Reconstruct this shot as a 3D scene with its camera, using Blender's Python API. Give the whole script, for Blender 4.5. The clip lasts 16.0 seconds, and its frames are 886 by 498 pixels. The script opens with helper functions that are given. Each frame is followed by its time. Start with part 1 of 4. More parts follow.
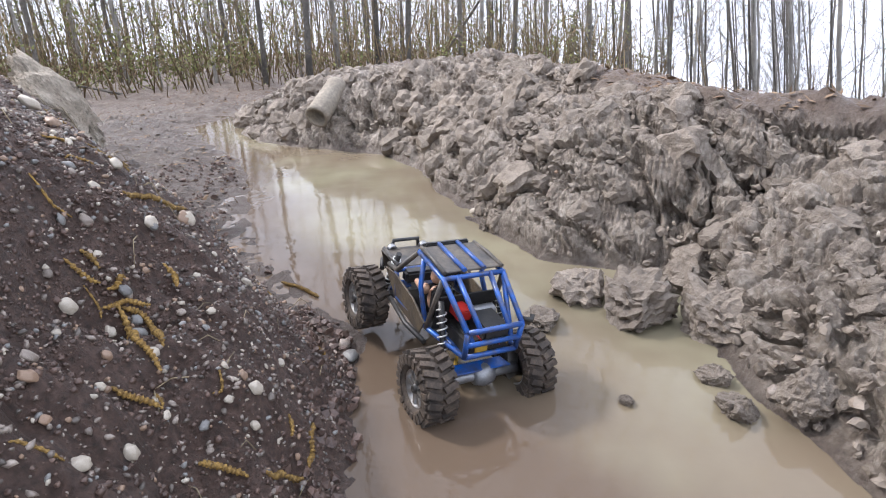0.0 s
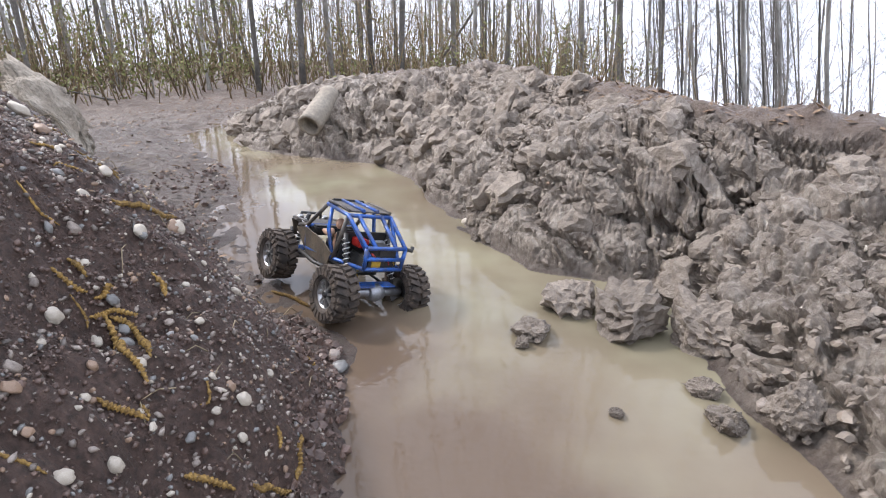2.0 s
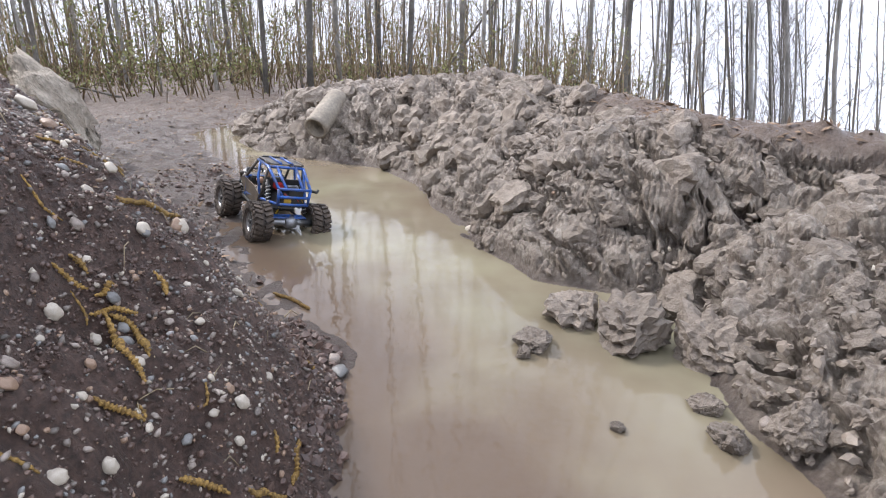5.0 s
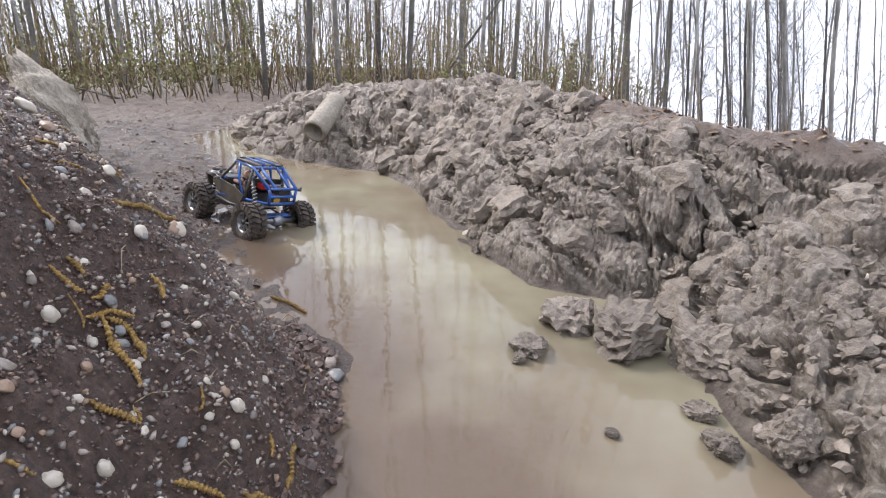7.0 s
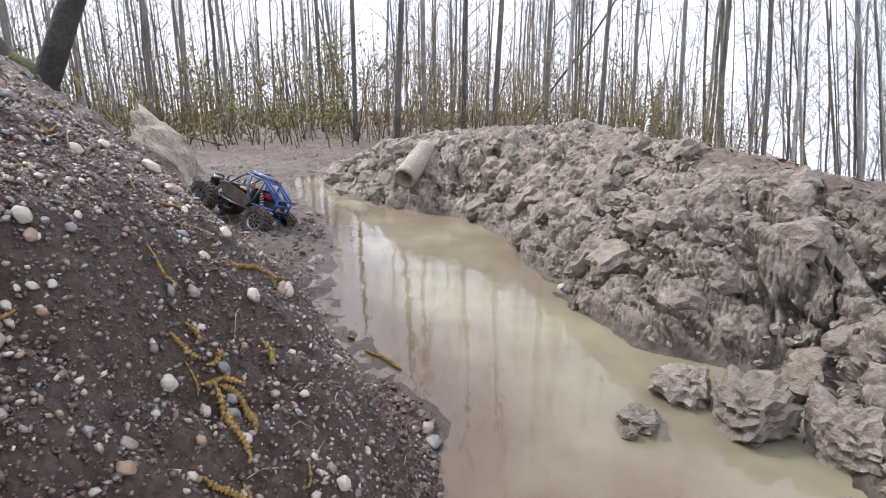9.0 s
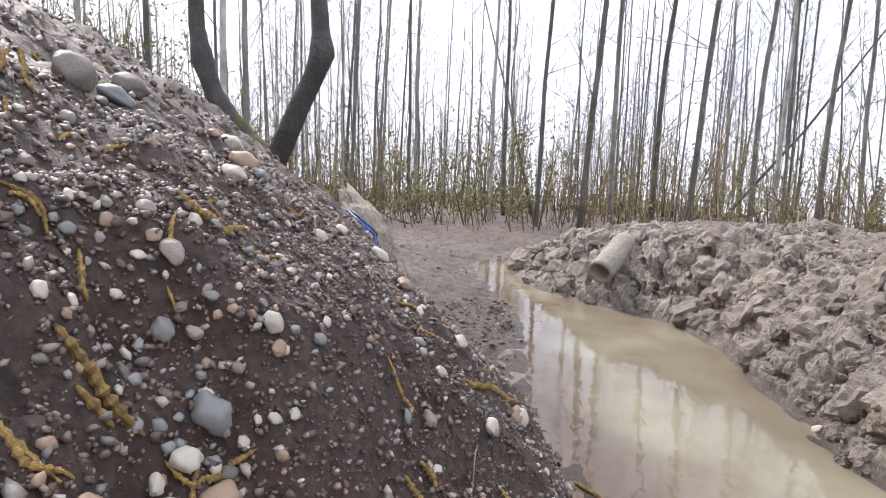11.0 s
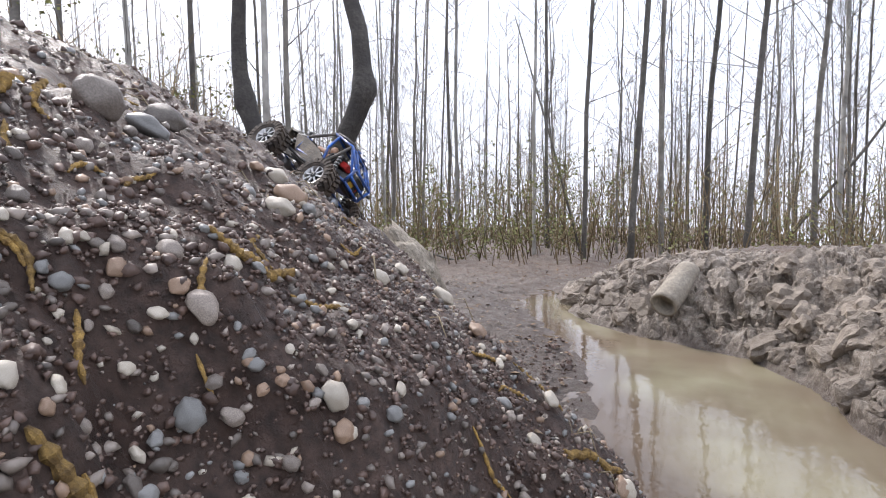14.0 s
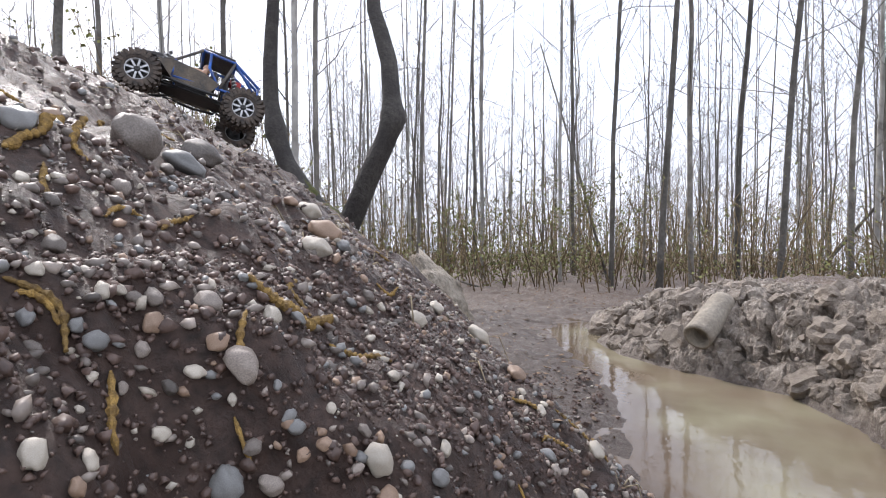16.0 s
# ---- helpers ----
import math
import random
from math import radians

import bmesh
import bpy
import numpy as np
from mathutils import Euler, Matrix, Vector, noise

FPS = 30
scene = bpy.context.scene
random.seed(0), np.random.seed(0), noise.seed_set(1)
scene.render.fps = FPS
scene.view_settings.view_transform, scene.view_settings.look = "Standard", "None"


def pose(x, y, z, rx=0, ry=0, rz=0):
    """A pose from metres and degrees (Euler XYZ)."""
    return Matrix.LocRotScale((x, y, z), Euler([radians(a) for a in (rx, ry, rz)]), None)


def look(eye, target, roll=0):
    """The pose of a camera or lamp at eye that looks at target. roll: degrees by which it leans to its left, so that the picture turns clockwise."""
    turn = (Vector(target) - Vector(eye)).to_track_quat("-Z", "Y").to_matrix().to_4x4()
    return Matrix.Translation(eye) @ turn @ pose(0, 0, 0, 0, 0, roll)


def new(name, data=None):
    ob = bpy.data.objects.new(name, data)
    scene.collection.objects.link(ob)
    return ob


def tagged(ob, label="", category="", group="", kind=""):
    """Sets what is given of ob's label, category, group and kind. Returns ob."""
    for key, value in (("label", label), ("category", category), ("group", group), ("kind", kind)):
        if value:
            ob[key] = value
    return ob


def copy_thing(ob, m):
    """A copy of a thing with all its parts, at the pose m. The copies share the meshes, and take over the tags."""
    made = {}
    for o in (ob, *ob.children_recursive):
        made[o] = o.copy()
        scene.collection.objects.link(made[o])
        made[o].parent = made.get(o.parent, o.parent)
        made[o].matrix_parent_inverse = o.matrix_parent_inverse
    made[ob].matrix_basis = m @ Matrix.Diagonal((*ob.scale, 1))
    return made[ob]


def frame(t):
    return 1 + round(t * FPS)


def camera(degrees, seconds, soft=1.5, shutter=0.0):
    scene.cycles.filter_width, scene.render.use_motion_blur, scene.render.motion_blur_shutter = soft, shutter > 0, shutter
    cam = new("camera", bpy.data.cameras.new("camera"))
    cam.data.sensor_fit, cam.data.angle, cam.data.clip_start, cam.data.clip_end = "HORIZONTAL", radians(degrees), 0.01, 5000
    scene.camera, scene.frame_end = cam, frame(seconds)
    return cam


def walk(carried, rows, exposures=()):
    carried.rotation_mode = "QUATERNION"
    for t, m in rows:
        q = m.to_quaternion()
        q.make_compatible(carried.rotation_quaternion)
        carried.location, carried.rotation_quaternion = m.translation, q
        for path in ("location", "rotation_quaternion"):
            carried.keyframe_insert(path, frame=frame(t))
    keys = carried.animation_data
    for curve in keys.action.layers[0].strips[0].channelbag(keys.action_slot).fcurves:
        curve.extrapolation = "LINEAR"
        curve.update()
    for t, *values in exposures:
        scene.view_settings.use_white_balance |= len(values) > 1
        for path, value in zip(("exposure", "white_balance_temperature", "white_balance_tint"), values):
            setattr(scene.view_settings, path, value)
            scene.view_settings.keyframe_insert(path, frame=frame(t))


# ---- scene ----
cam = camera(74.0, 16.0, soft=1.1)

PATH = [
    (0, (0.167, -0.132, 0.783), (0.223, 1.724, 0.04), -1.5),
    (0.5, (0.163, -0.128, 0.786), (0.229, 1.732, 0.055), -0.6),
    (1, (0.167, -0.131, 0.787), (0.25, 1.729, 0.058), -0.8),
    (1.5, (0.167, -0.129, 0.786), (0.247, 1.735, 0.064), -0.6),
    (2, (0.168, -0.129, 0.786), (0.253, 1.737, 0.071), -0.7),
    (2.5, (0.166, -0.125, 0.78), (0.238, 1.74, 0.06), -0.6),
    (3, (0.166, -0.124, 0.777), (0.245, 1.742, 0.061), -0.9),
    (3.5, (0.165, -0.12, 0.779), (0.24, 1.749, 0.073), -0.3),
    (4, (0.165, -0.121, 0.783), (0.248, 1.75, 0.083), 0.3),
    (4.2, (0.162, -0.119, 0.782), (0.235, 1.753, 0.083), 0.9),
    (6.5, (0.166, -0.123, 0.789), (0.256, 1.754, 0.103), 0.9),
    (7, (0.166, -0.124, 0.789), (0.252, 1.754, 0.106), 1.5),
    (7.5, (0.167, -0.123, 0.79), (0.248, 1.759, 0.117), 1.2),
    (8, (0.162, -0.116, 0.792), (0.246, 1.772, 0.138), 0.5),
    (8.5, (0.149, -0.104, 0.794), (0.191, 1.787, 0.144), 0.4),
    (9, (0.1, -0.057, 0.819), (-0.078, 1.855, 0.26), 0.2),
    (9.5, (0.03, -0.013, 0.833), (-0.356, 1.881, 0.32), 0.8),
    (10, (-0.038, 0.031, 0.842), (-0.599, 1.899, 0.4), 2.3),
    (10.2, (-0.055, 0.048, 0.841), (-0.672, 1.908, 0.441), 2.9),
    (12.3, (-0.168, 0.205, 0.788), (-0.966, 2.022, 0.534), 0.1),
    (12.5, (-0.173, 0.208, 0.788), (-0.97, 2.025, 0.535), 0.1),
    (13, (-0.179, 0.212, 0.792), (-0.99, 2.026, 0.566), -0.3),
    (13.5, (-0.184, 0.216, 0.794), (-1.006, 2.026, 0.576), -0.0),
    (14, (-0.211, 0.233, 0.805), (-1.067, 2.032, 0.629), -0.7),
    (14.5, (-0.215, 0.234, 0.806), (-1.081, 2.028, 0.631), 0.2),
    (15, (-0.216, 0.234, 0.807), (-1.084, 2.028, 0.637), 0.1),
    (15.5, (-0.225, 0.24, 0.811), (-1.11, 2.027, 0.672), -0.5),
    (16, (-0.241, 0.25, 0.822), (-1.17, 2.018, 0.732), -0.5),
]
walk(cam, [(t, look(eye, target, roll)) for t, eye, target, roll in PATH], ((0.0, 0.84, 6140, 14), (8.5, 0.77, 6180, 14), (12.5, 0.68, 6280, 14), (16.0, 0.44, 6240, 14)))

# ---- light ----
world = bpy.data.worlds.new("overcast_sky")
scene.world = world
world.use_nodes = True
wn, wl = world.node_tree.nodes, world.node_tree.links
sky = wn.new("ShaderNodeTexSky")
sky.sky_type = "NISHITA"
sky.sun_disc = False
sky.sun_elevation, sky.sun_rotation = radians(44), radians(-61)
sky.air_density, sky.dust_density, sky.ozone_density = 1.0, 6.0, 1.0
white = wn.new("ShaderNodeMixRGB")
white.inputs["Fac"].default_value = 0.82
white.inputs["Color2"].default_value = (8.5, 9.0, 10.0, 1)
wl.new(sky.outputs[0], white.inputs["Color1"])
wl.new(white.outputs[0], wn["Background"].inputs["Color"])
wn["Background"].inputs["Strength"].default_value = 0.145
sun_data = bpy.data.lights.new("sun", "SUN")
sun_data.energy, sun_data.angle, sun_data.color = 3.1, radians(6), (1.0, 0.95, 0.88)
sun = new("sun", sun_data)
sun.matrix_world = look((-6.6, 3.6, 7.4), (0, 0, 0))


# ---- noise on arrays ----
def hashed(i, j, k, seed):
    h = (i * 374761393 + j * 668265263 + k * 2147483647 + seed * 974634577) & 0xFFFFFFFF
    h = ((h ^ (h >> 13)) * 1274126177) & 0xFFFFFFFF
    h = ((h ^ (h >> 16)) * 2246822519) & 0xFFFFFFFF
    return ((h ^ (h >> 15)) & 0xFFFFFF) / 0xFFFFFF


def smooth_noise(x, y, seed=0):
    """Value noise, -1 to 1, about one bump a unit."""
    i, j = np.floor(x).astype(np.int64), np.floor(y).astype(np.int64)
    u, v = x - i, y - j
    u, v = u * u * (3 - 2 * u), v * v * (3 - 2 * v)
    a, b = hashed(i, j, 0, seed), hashed(i + 1, j, 0, seed)
    c, d = hashed(i, j + 1, 0, seed), hashed(i + 1, j + 1, 0, seed)
    return 2 * (a * (1 - u) * (1 - v) + b * u * (1 - v) + c * (1 - u) * v + d * u * v) - 1


def fractal(x, y, octaves=4, seed=0, gain=0.5):
    total, size, scale = 0.0, 1.0, 1.0
    for n in range(octaves):
        c, s = math.cos(0.6 * n), math.sin(0.6 * n)
        total = total + size * smooth_noise((x * c - y * s) * scale, (x * s + y * c) * scale, seed + n)
        size, scale = size * gain, scale * 2.03
    return total


def cells(x, y, seed=0):
    """Distance to the nearest and the second nearest of scattered points, and a random number of the nearest."""
    i, j = np.floor(x).astype(np.int64), np.floor(y).astype(np.int64)
    near, second, mark = np.full(x.shape, 9.0), np.full(x.shape, 9.0), np.zeros(x.shape)
    for di in (-1, 0, 1):
        for dj in (-1, 0, 1):
            px = i + di + hashed(i + di, j + dj, 1, seed)
            py = j + dj + hashed(i + di, j + dj, 2, seed)
            dist = np.hypot(px - x, py - y)
            closer = dist < near
            second = np.where(closer, near, np.minimum(second, dist))
            mark = np.where(closer, hashed(i + di, j + dj, 3, seed), mark)
            near = np.where(closer, dist, near)
    return near, second, mark


def soft_min(a, b, k):
    h = np.clip(0.5 + 0.5 * (b - a) / k, 0, 1)
    return b * (1 - h) + a * h - k * h * (1 - h)


def ramp(a, lo, hi):
    t = np.clip((a - lo) / (hi - lo), 0, 1)
    return t * t * (3 - 2 * t)


# ---- the lie of the land: metres over the puddle's surface ----
SHORE_Y = (-0.9, -0.5, 0.4, 0.9, 1.2, 1.5, 1.7, 1.87, 2.1, 2.5, 3.0, 3.4, 3.7, 4.1, 4.6, 5.0)
SHORE_L = (0.40, 0.05, 0.0, -0.05, 0.0, -0.19, -0.32, -0.44, -0.53, -0.65, -0.78, -0.94, -1.14, -1.40, -1.64, -1.45)
SHORE_R = (0.42, 0.9, 1.0, 0.86, 0.87, 0.93, 0.56, 0.45, 0.37, 0.25, 0.16, -0.05, -0.62, -1.05, -1.28, -1.44)
BANK_D = (-1.0, 0.0, 0.10, 0.32, 0.50, 0.72, 1.3, 2.2, 5.0)
BANK_Z = (0.0, 0.0, 0.08, 0.37, 0.56, 0.74, 1.08, 1.40, 1.6)
FOOT_D = (-1.0, 0.0, 0.08, 0.20, 0.35, 0.57, 2.0)
FOOT_Z = (-0.2, 0.0, 0.05, 0.22, 0.45, 0.80, 3.2)


def land(x, y):
    """Height, and how far it is clay, gravel bank and open forest floor."""
    wob = 0.025 * fractal(x * 7, y * 7, 3, 11)
    left = np.interp(y, SHORE_Y, SHORE_L)
    right = np.interp(y, SHORE_Y, SHORE_R)
    into = np.minimum(x - left, right - x) + wob
    into = np.where((y < -0.9) | (y > 5.0), -np.maximum(y - 5.0, -0.9 - y), into)
    # muddy flat and puddle bed
    base = np.where(into > 0, -0.055 * ramp(into, 0, 0.3), 0.05 * ramp(-into, 0, 0.5))
    far = np.hypot(x, y)
    base = base - 0.022 * np.clip(far - 5.0, 0, 6) - 0.05 * np.clip(far - 11.0, 0, 300) - 0.36 * np.clip(x - 1.5, 0, 200) - 0.14 * np.clip(x - 3.5, 0, 200) + 0.03 * fractal(x * 0.9, y * 0.9, 3, 5) * ramp(-into, 0, 0.6)
    base = base + 0.03 * (np.abs(fractal(x * 7, y * 6, 4, 6)) - 0.3) * ramp(-into, 0.0, 0.12)
    # gravel bank
    d1 = 0.42 - (0.93 * x + 0.37 * y)
    d2 = 1.5 * (0.80 - (0.7 * x + 0.71 * y))
    d2 = np.where(d2 > 0.95, 0.95 + (d2 - 0.95) * 0.9, d2)
    d = soft_min(d1, d2, 0.25) + 0.05 * fractal(x * 2.2, y * 2.2, 3, 21)
    d3 = 0.01 - x + 0.045 * fractal(x * 6, y * 6, 4, 22)
    bank = soft_min(np.interp(d, BANK_D, BANK_Z), np.interp(d3, FOOT_D, FOOT_Z), 0.05)
    gravel = ramp(np.minimum(d, d3), -0.03, 0.07)
    bank = bank + gravel * (0.020 * fractal(x * 9, y * 9, 4, 23) + 0.007 * fractal(x * 42, y * 42, 2, 24))
    # heap of dug clay
    bend = (np.interp(y + 0.07, SHORE_Y, SHORE_R) - np.interp(y - 0.07, SHORE_Y, SHORE_R)) / 0.14
    dr = x - right
    dr = dr / (1 + (np.sqrt(1 + 0.8 * bend * bend) - 1) * (1 - ramp(dr, 0.15, 0.65)))
    ahead = ramp(y, 3.2, 3.9)
    dr = dr * (1 - 0.35 * ahead)
    dr = np.where(y > 4.9, dr - (y - 4.9) * 0.6, dr) + 0.04 * fractal(x * 3.1, y * 3.1, 2, 31)
    top = 0.47 + 0.05 * fractal(x * 1.6, y * 1.6, 2, 33) - 0.12 * ramp(y, 3.6, 4.7) - 0.09 * (1 - ramp(y, 1.1, 2.0))
    rise = top * (1 - np.exp(-np.clip(dr, 0, 9) * 3.4)) * 1.12
    back = ramp(dr, 0.75, 1.5)
    heap = rise * (1 - back) + (0.30 - 0.10 * ramp(far, 3, 9)) * back
    clay = ramp(dr, -0.02, 0.05) * (1 - ramp(dr + 0.06 * fractal(x * 5, y * 5, 3, 36) - 0.30 * ramp(y, 2.2, 3.2), 0.46, 0.66))
    behind = ramp(y, -2.2, -0.7) * (1 - ramp(y, 5.0, 6.2))
    clay, heap = clay * behind, heap * (0.3 + 0.7 * ramp(y, -2.2, -0.7)) * (1 - ramp(y, 5.0, 6.2))
    # the broken lumps follow the slope's own length, not the plan
    u, w = x + 0.75 * rise, y + 0.15 * rise
    lump = np.zeros_like(x)
    for size, depth, seed in ((0.34, 0.085, 41), (0.15, 0.04, 42)):
        wx = u + 0.35 * size * fractal(u / size, w / size, 2, seed + 7)
        wy = w + 0.35 * size * fractal(w / size + 9, u / size, 2, seed + 8)
        n, s, m = cells(wx / size, wy / size, seed)
        lump = lump + depth * (np.clip((s - n) * 3.5, 0, 0.9) - 0.6 + 0.8 * (m - 0.5))
    lump = 0.3 * lump + 0.03 * fractal(u * 4, w * 4, 3, 58)
    heap = heap + clay * lump * ramp(dr, 0.0, 0.16)
    on_right = dr > -0.02
    z = np.where(on_right, np.maximum(base, heap + base * (1 - clay)), base)
    z = np.maximum(z, np.where((d > 0) & (d3 > 0), bank + base * 0.3, -999))
    floor = np.clip(1 - gravel - clay, 0, 1) * ramp(far, 4.5, 7.5)
    floor = np.maximum(floor, np.where(dr > 0.3, 1 - clay, 0) * (1 - gravel))
    return z, clay * (1 - gravel), gravel, floor


GRID = {}


def height(x, y, what="z"):
    """A look into the table that build_ground fills."""
    i = min(max(int(np.searchsorted(GRID["x"], x)) - 1, 0), len(GRID["x"]) - 2)
    j = min(max(int(np.searchsorted(GRID["y"], y)) - 1, 0), len(GRID["y"]) - 2)
    u = (x - GRID["x"][i]) / (GRID["x"][i + 1] - GRID["x"][i])
    v = (y - GRID["y"][j]) / (GRID["y"][j + 1] - GRID["y"][j])
    g = GRID[what]
    return float((g[j, i] * (1 - u) + g[j, i + 1] * u) * (1 - v) + (g[j + 1, i] * (1 - u) + g[j + 1, i + 1] * u) * v)


# ---- materials ----
def material(name, rough=0.8, metal=0.0):
    m = bpy.data.materials.new(name)
    m.use_nodes = True
    b = m.node_tree.nodes["Principled BSDF"]
    b.inputs["Roughness"].default_value, b.inputs["Metallic"].default_value = rough, metal
    return m, m.node_tree.nodes, m.node_tree.links, b


def mixed(nodes, links, fac, a, b):
    n = nodes.new("ShaderNodeMix")
    n.data_type = "RGBA"
    for slot, value in ((0, fac), (6, a), (7, b)):
        if isinstance(value, (tuple, float, int)):
            n.inputs[slot].default_value = value if not isinstance(value, tuple) else (*value, 1)
        else:
            links.new(value, n.inputs[slot])
    return n.outputs[2]


def noise_out(nodes, links, scale, detail=4, low=0.35, high=0.65, rough=0.55):
    c = nodes.new("ShaderNodeTexCoord")
    n = nodes.new("ShaderNodeTexNoise")
    n.inputs["Scale"].default_value, n.inputs["Detail"].default_value, n.inputs["Roughness"].default_value = scale, detail, rough
    links.new(c.outputs["Object"], n.inputs["Vector"])
    r = nodes.new("ShaderNodeMapRange")
    r.inputs[1].default_value, r.inputs[2].default_value = low, high
    links.new(n.outputs["Fac"], r.inputs[0])
    return r.outputs[0]


def bumped(nodes, links, bsdf, height_out, strength, distance):
    n = nodes.new("ShaderNodeBump")
    n.inputs["Strength"].default_value, n.inputs["Distance"].default_value = strength, distance
    links.new(height_out, n.inputs["Height"])
    links.new(n.outputs[0], bsdf.inputs["Normal"])


def plain(name, a, b, scale=20, rough=0.7, metal=0.0, bump=0.3, depth=0.002, spread=0.0):
    """Two tones at two sizes, with relief; spread: how far single pieces differ."""
    m, nodes, links, bsdf = material(name, rough, metal)
    col = mixed(nodes, links, noise_out(nodes, links, scale), a, b)
    col = mixed(nodes, links, noise_out(nodes, links, scale * 7, 3, 0.3, 0.9), col, tuple(0.6 * v for v in a))
    if spread:
        info = nodes.new("ShaderNodeObjectInfo")
        geo = nodes.new("ShaderNodeNewGeometry")
        add = nodes.new("ShaderNodeMath")
        add.operation = "ADD"
        links.new(info.outputs["Random"], add.inputs[0])
        links.new(geo.outputs["Random Per Island"], add.inputs[1])
        fr = nodes.new("ShaderNodeMath")
        fr.operation = "FRACT"
        links.new(add.outputs[0], fr.inputs[0])
        hsv = nodes.new("ShaderNodeHueSaturation")
        r = nodes.new("ShaderNodeMapRange")
        r.inputs[3].default_value, r.inputs[4].default_value = 1 - spread, 1 + spread
        links.new(fr.outputs[0], r.inputs[0])
        links.new(r.outputs[0], hsv.inputs["Value"])
        links.new(col, hsv.inputs["Color"])
        col = hsv.outputs[0]
    links.new(col, bsdf.inputs["Base Color"])
    if bump:
        bumped(nodes, links, bsdf, noise_out(nodes, links, scale * 4, 6, 0.2, 0.8), bump, depth)
    return m


def ground_material():
    m, nodes, links, bsdf = material("wet_ground", 0.6)

    def mask(name):
        a = nodes.new("ShaderNodeAttribute")
        a.attribute_name = name
        return a.outputs["Fac"]

    big, mid, fine = (noise_out(nodes, links, s, 5, lo, hi) for s, lo, hi in ((2.2, 0.35, 0.65), (14, 0.3, 0.7), (90, 0.3, 0.75)))
    mud = mixed(nodes, links, big, (0.070, 0.048, 0.037), (0.135, 0.100, 0.079))
    mud = mixed(nodes, links, fine, mud, (0.06, 0.048, 0.04))
    soil = mixed(nodes, links, mid, (0.080, 0.047, 0.035), (0.165, 0.103, 0.078))
    soil = mixed(nodes, links, fine, soil, (0.026, 0.017, 0.013))
    clay = mixed(nodes, links, big, (0.285, 0.240, 0.193), (0.39, 0.338, 0.28))
    clay = mixed(nodes, links, mid, clay, (0.145, 0.110, 0.081))
    clay = mixed(nodes, links, noise_out(nodes, links, 60, 4, 0.45, 0.8), clay, (0.48, 0.42, 0.35))
    clay = mixed(nodes, links, noise_out(nodes, links, 34, 5, 0.5, 0.72), clay, (0.115, 0.088, 0.066))
    litter = mixed(nodes, links, mid, (0.125, 0.088, 0.064), (0.20, 0.155, 0.12))
    litter = mixed(nodes, links, fine, litter, (0.085, 0.055, 0.038))
    col = mixed(nodes, links, mask("litter"), mud, litter)
    col = mixed(nodes, links, mask("clay"), col, clay)
    col = mixed(nodes, links, mask("gravel"), col, soil)
    links.new(col, bsdf.inputs["Base Color"])
    r = nodes.new("ShaderNodeMapRange")
    r.inputs[3].default_value, r.inputs[4].default_value = 0.32, 0.75
    links.new(mid, r.inputs[0])
    links.new(r.outputs[0], bsdf.inputs["Roughness"])
    bumped(nodes, links, bsdf, noise_out(nodes, links, 55, 9, 0.2, 0.8, 0.75), 0.9, 0.014)
    return m


def water_material():
    m, nodes, links, bsdf = material("muddy_water", 0.03)
    swirl = noise_out(nodes, links, 2.6, 4, 0.35, 0.65, 0.45)
    col = mixed(nodes, links, swirl, (0.230, 0.209, 0.140), (0.165, 0.137, 0.093))
    col = mixed(nodes, links, noise_out(nodes, links, 1.1, 3, 0.45, 0.65, 0.4), col, (0.150, 0.113, 0.078))
    bed = nodes.new("ShaderNodeAttribute")
    bed.attribute_name = "shallow"
    col = mixed(nodes, links, bed.outputs["Fac"], col, (0.105, 0.076, 0.053))
    links.new(col, bsdf.inputs["Base Color"])
    bsdf.inputs["IOR"].default_value = 1.33
    bumped(nodes, links, bsdf, noise_out(nodes, links, 11, 3, 0.2, 0.8), 0.07, 0.01)
    return m


GROUND, WATER = ground_material(), water_material()
STONE = plain("river_stone", (0.15, 0.122, 0.10), (0.29, 0.245, 0.205), 30, 0.5, 0, 0.3, 0.001, 0.6)
STONE_PALE = plain("pale_stone", (0.40, 0.345, 0.27), (0.52, 0.47, 0.39), 40, 0.5, 0, 0.2, 0.001, 0.15)
STONE_BLUE = plain("blue_grey_stone", (0.165, 0.161, 0.150), (0.25, 0.244, 0.230), 40, 0.45, 0, 0.2, 0.001, 0.2)
STONE_RED = plain("rusty_stone", (0.24, 0.155, 0.10), (0.34, 0.235, 0.16), 40, 0.5, 0, 0.2, 0.001, 0.15)
BOULDER = plain("boulder_stone", (0.33, 0.275, 0.21), (0.47, 0.415, 0.335), 6, 0.85, 0, 0.9, 0.03)
CLAY = plain("dug_clay", (0.185, 0.150, 0.117), (0.285, 0.240, 0.192), 5, 0.75, 0, 0.9, 0.006, 0.2)
BARK = plain("alder_bark", (0.11, 0.10, 0.085), (0.24, 0.22, 0.19), 5, 0.9, 0, 0.5, 0.01, 0.45)
BIRCH = plain("birch_bark", (0.42, 0.40, 0.36), (0.13, 0.12, 0.105), 4, 0.85, 0, 0.4, 0.006, 0.2)
BARK_DARK = plain("dark_wet_bark", (0.035, 0.030, 0.026), (0.07, 0.062, 0.052), 9, 0.8, 0, 0.8, 0.01)
MOSS = plain("moss", (0.060, 0.066, 0.018), (0.12, 0.12, 0.032), 60, 0.95, 0, 0.9, 0.004)
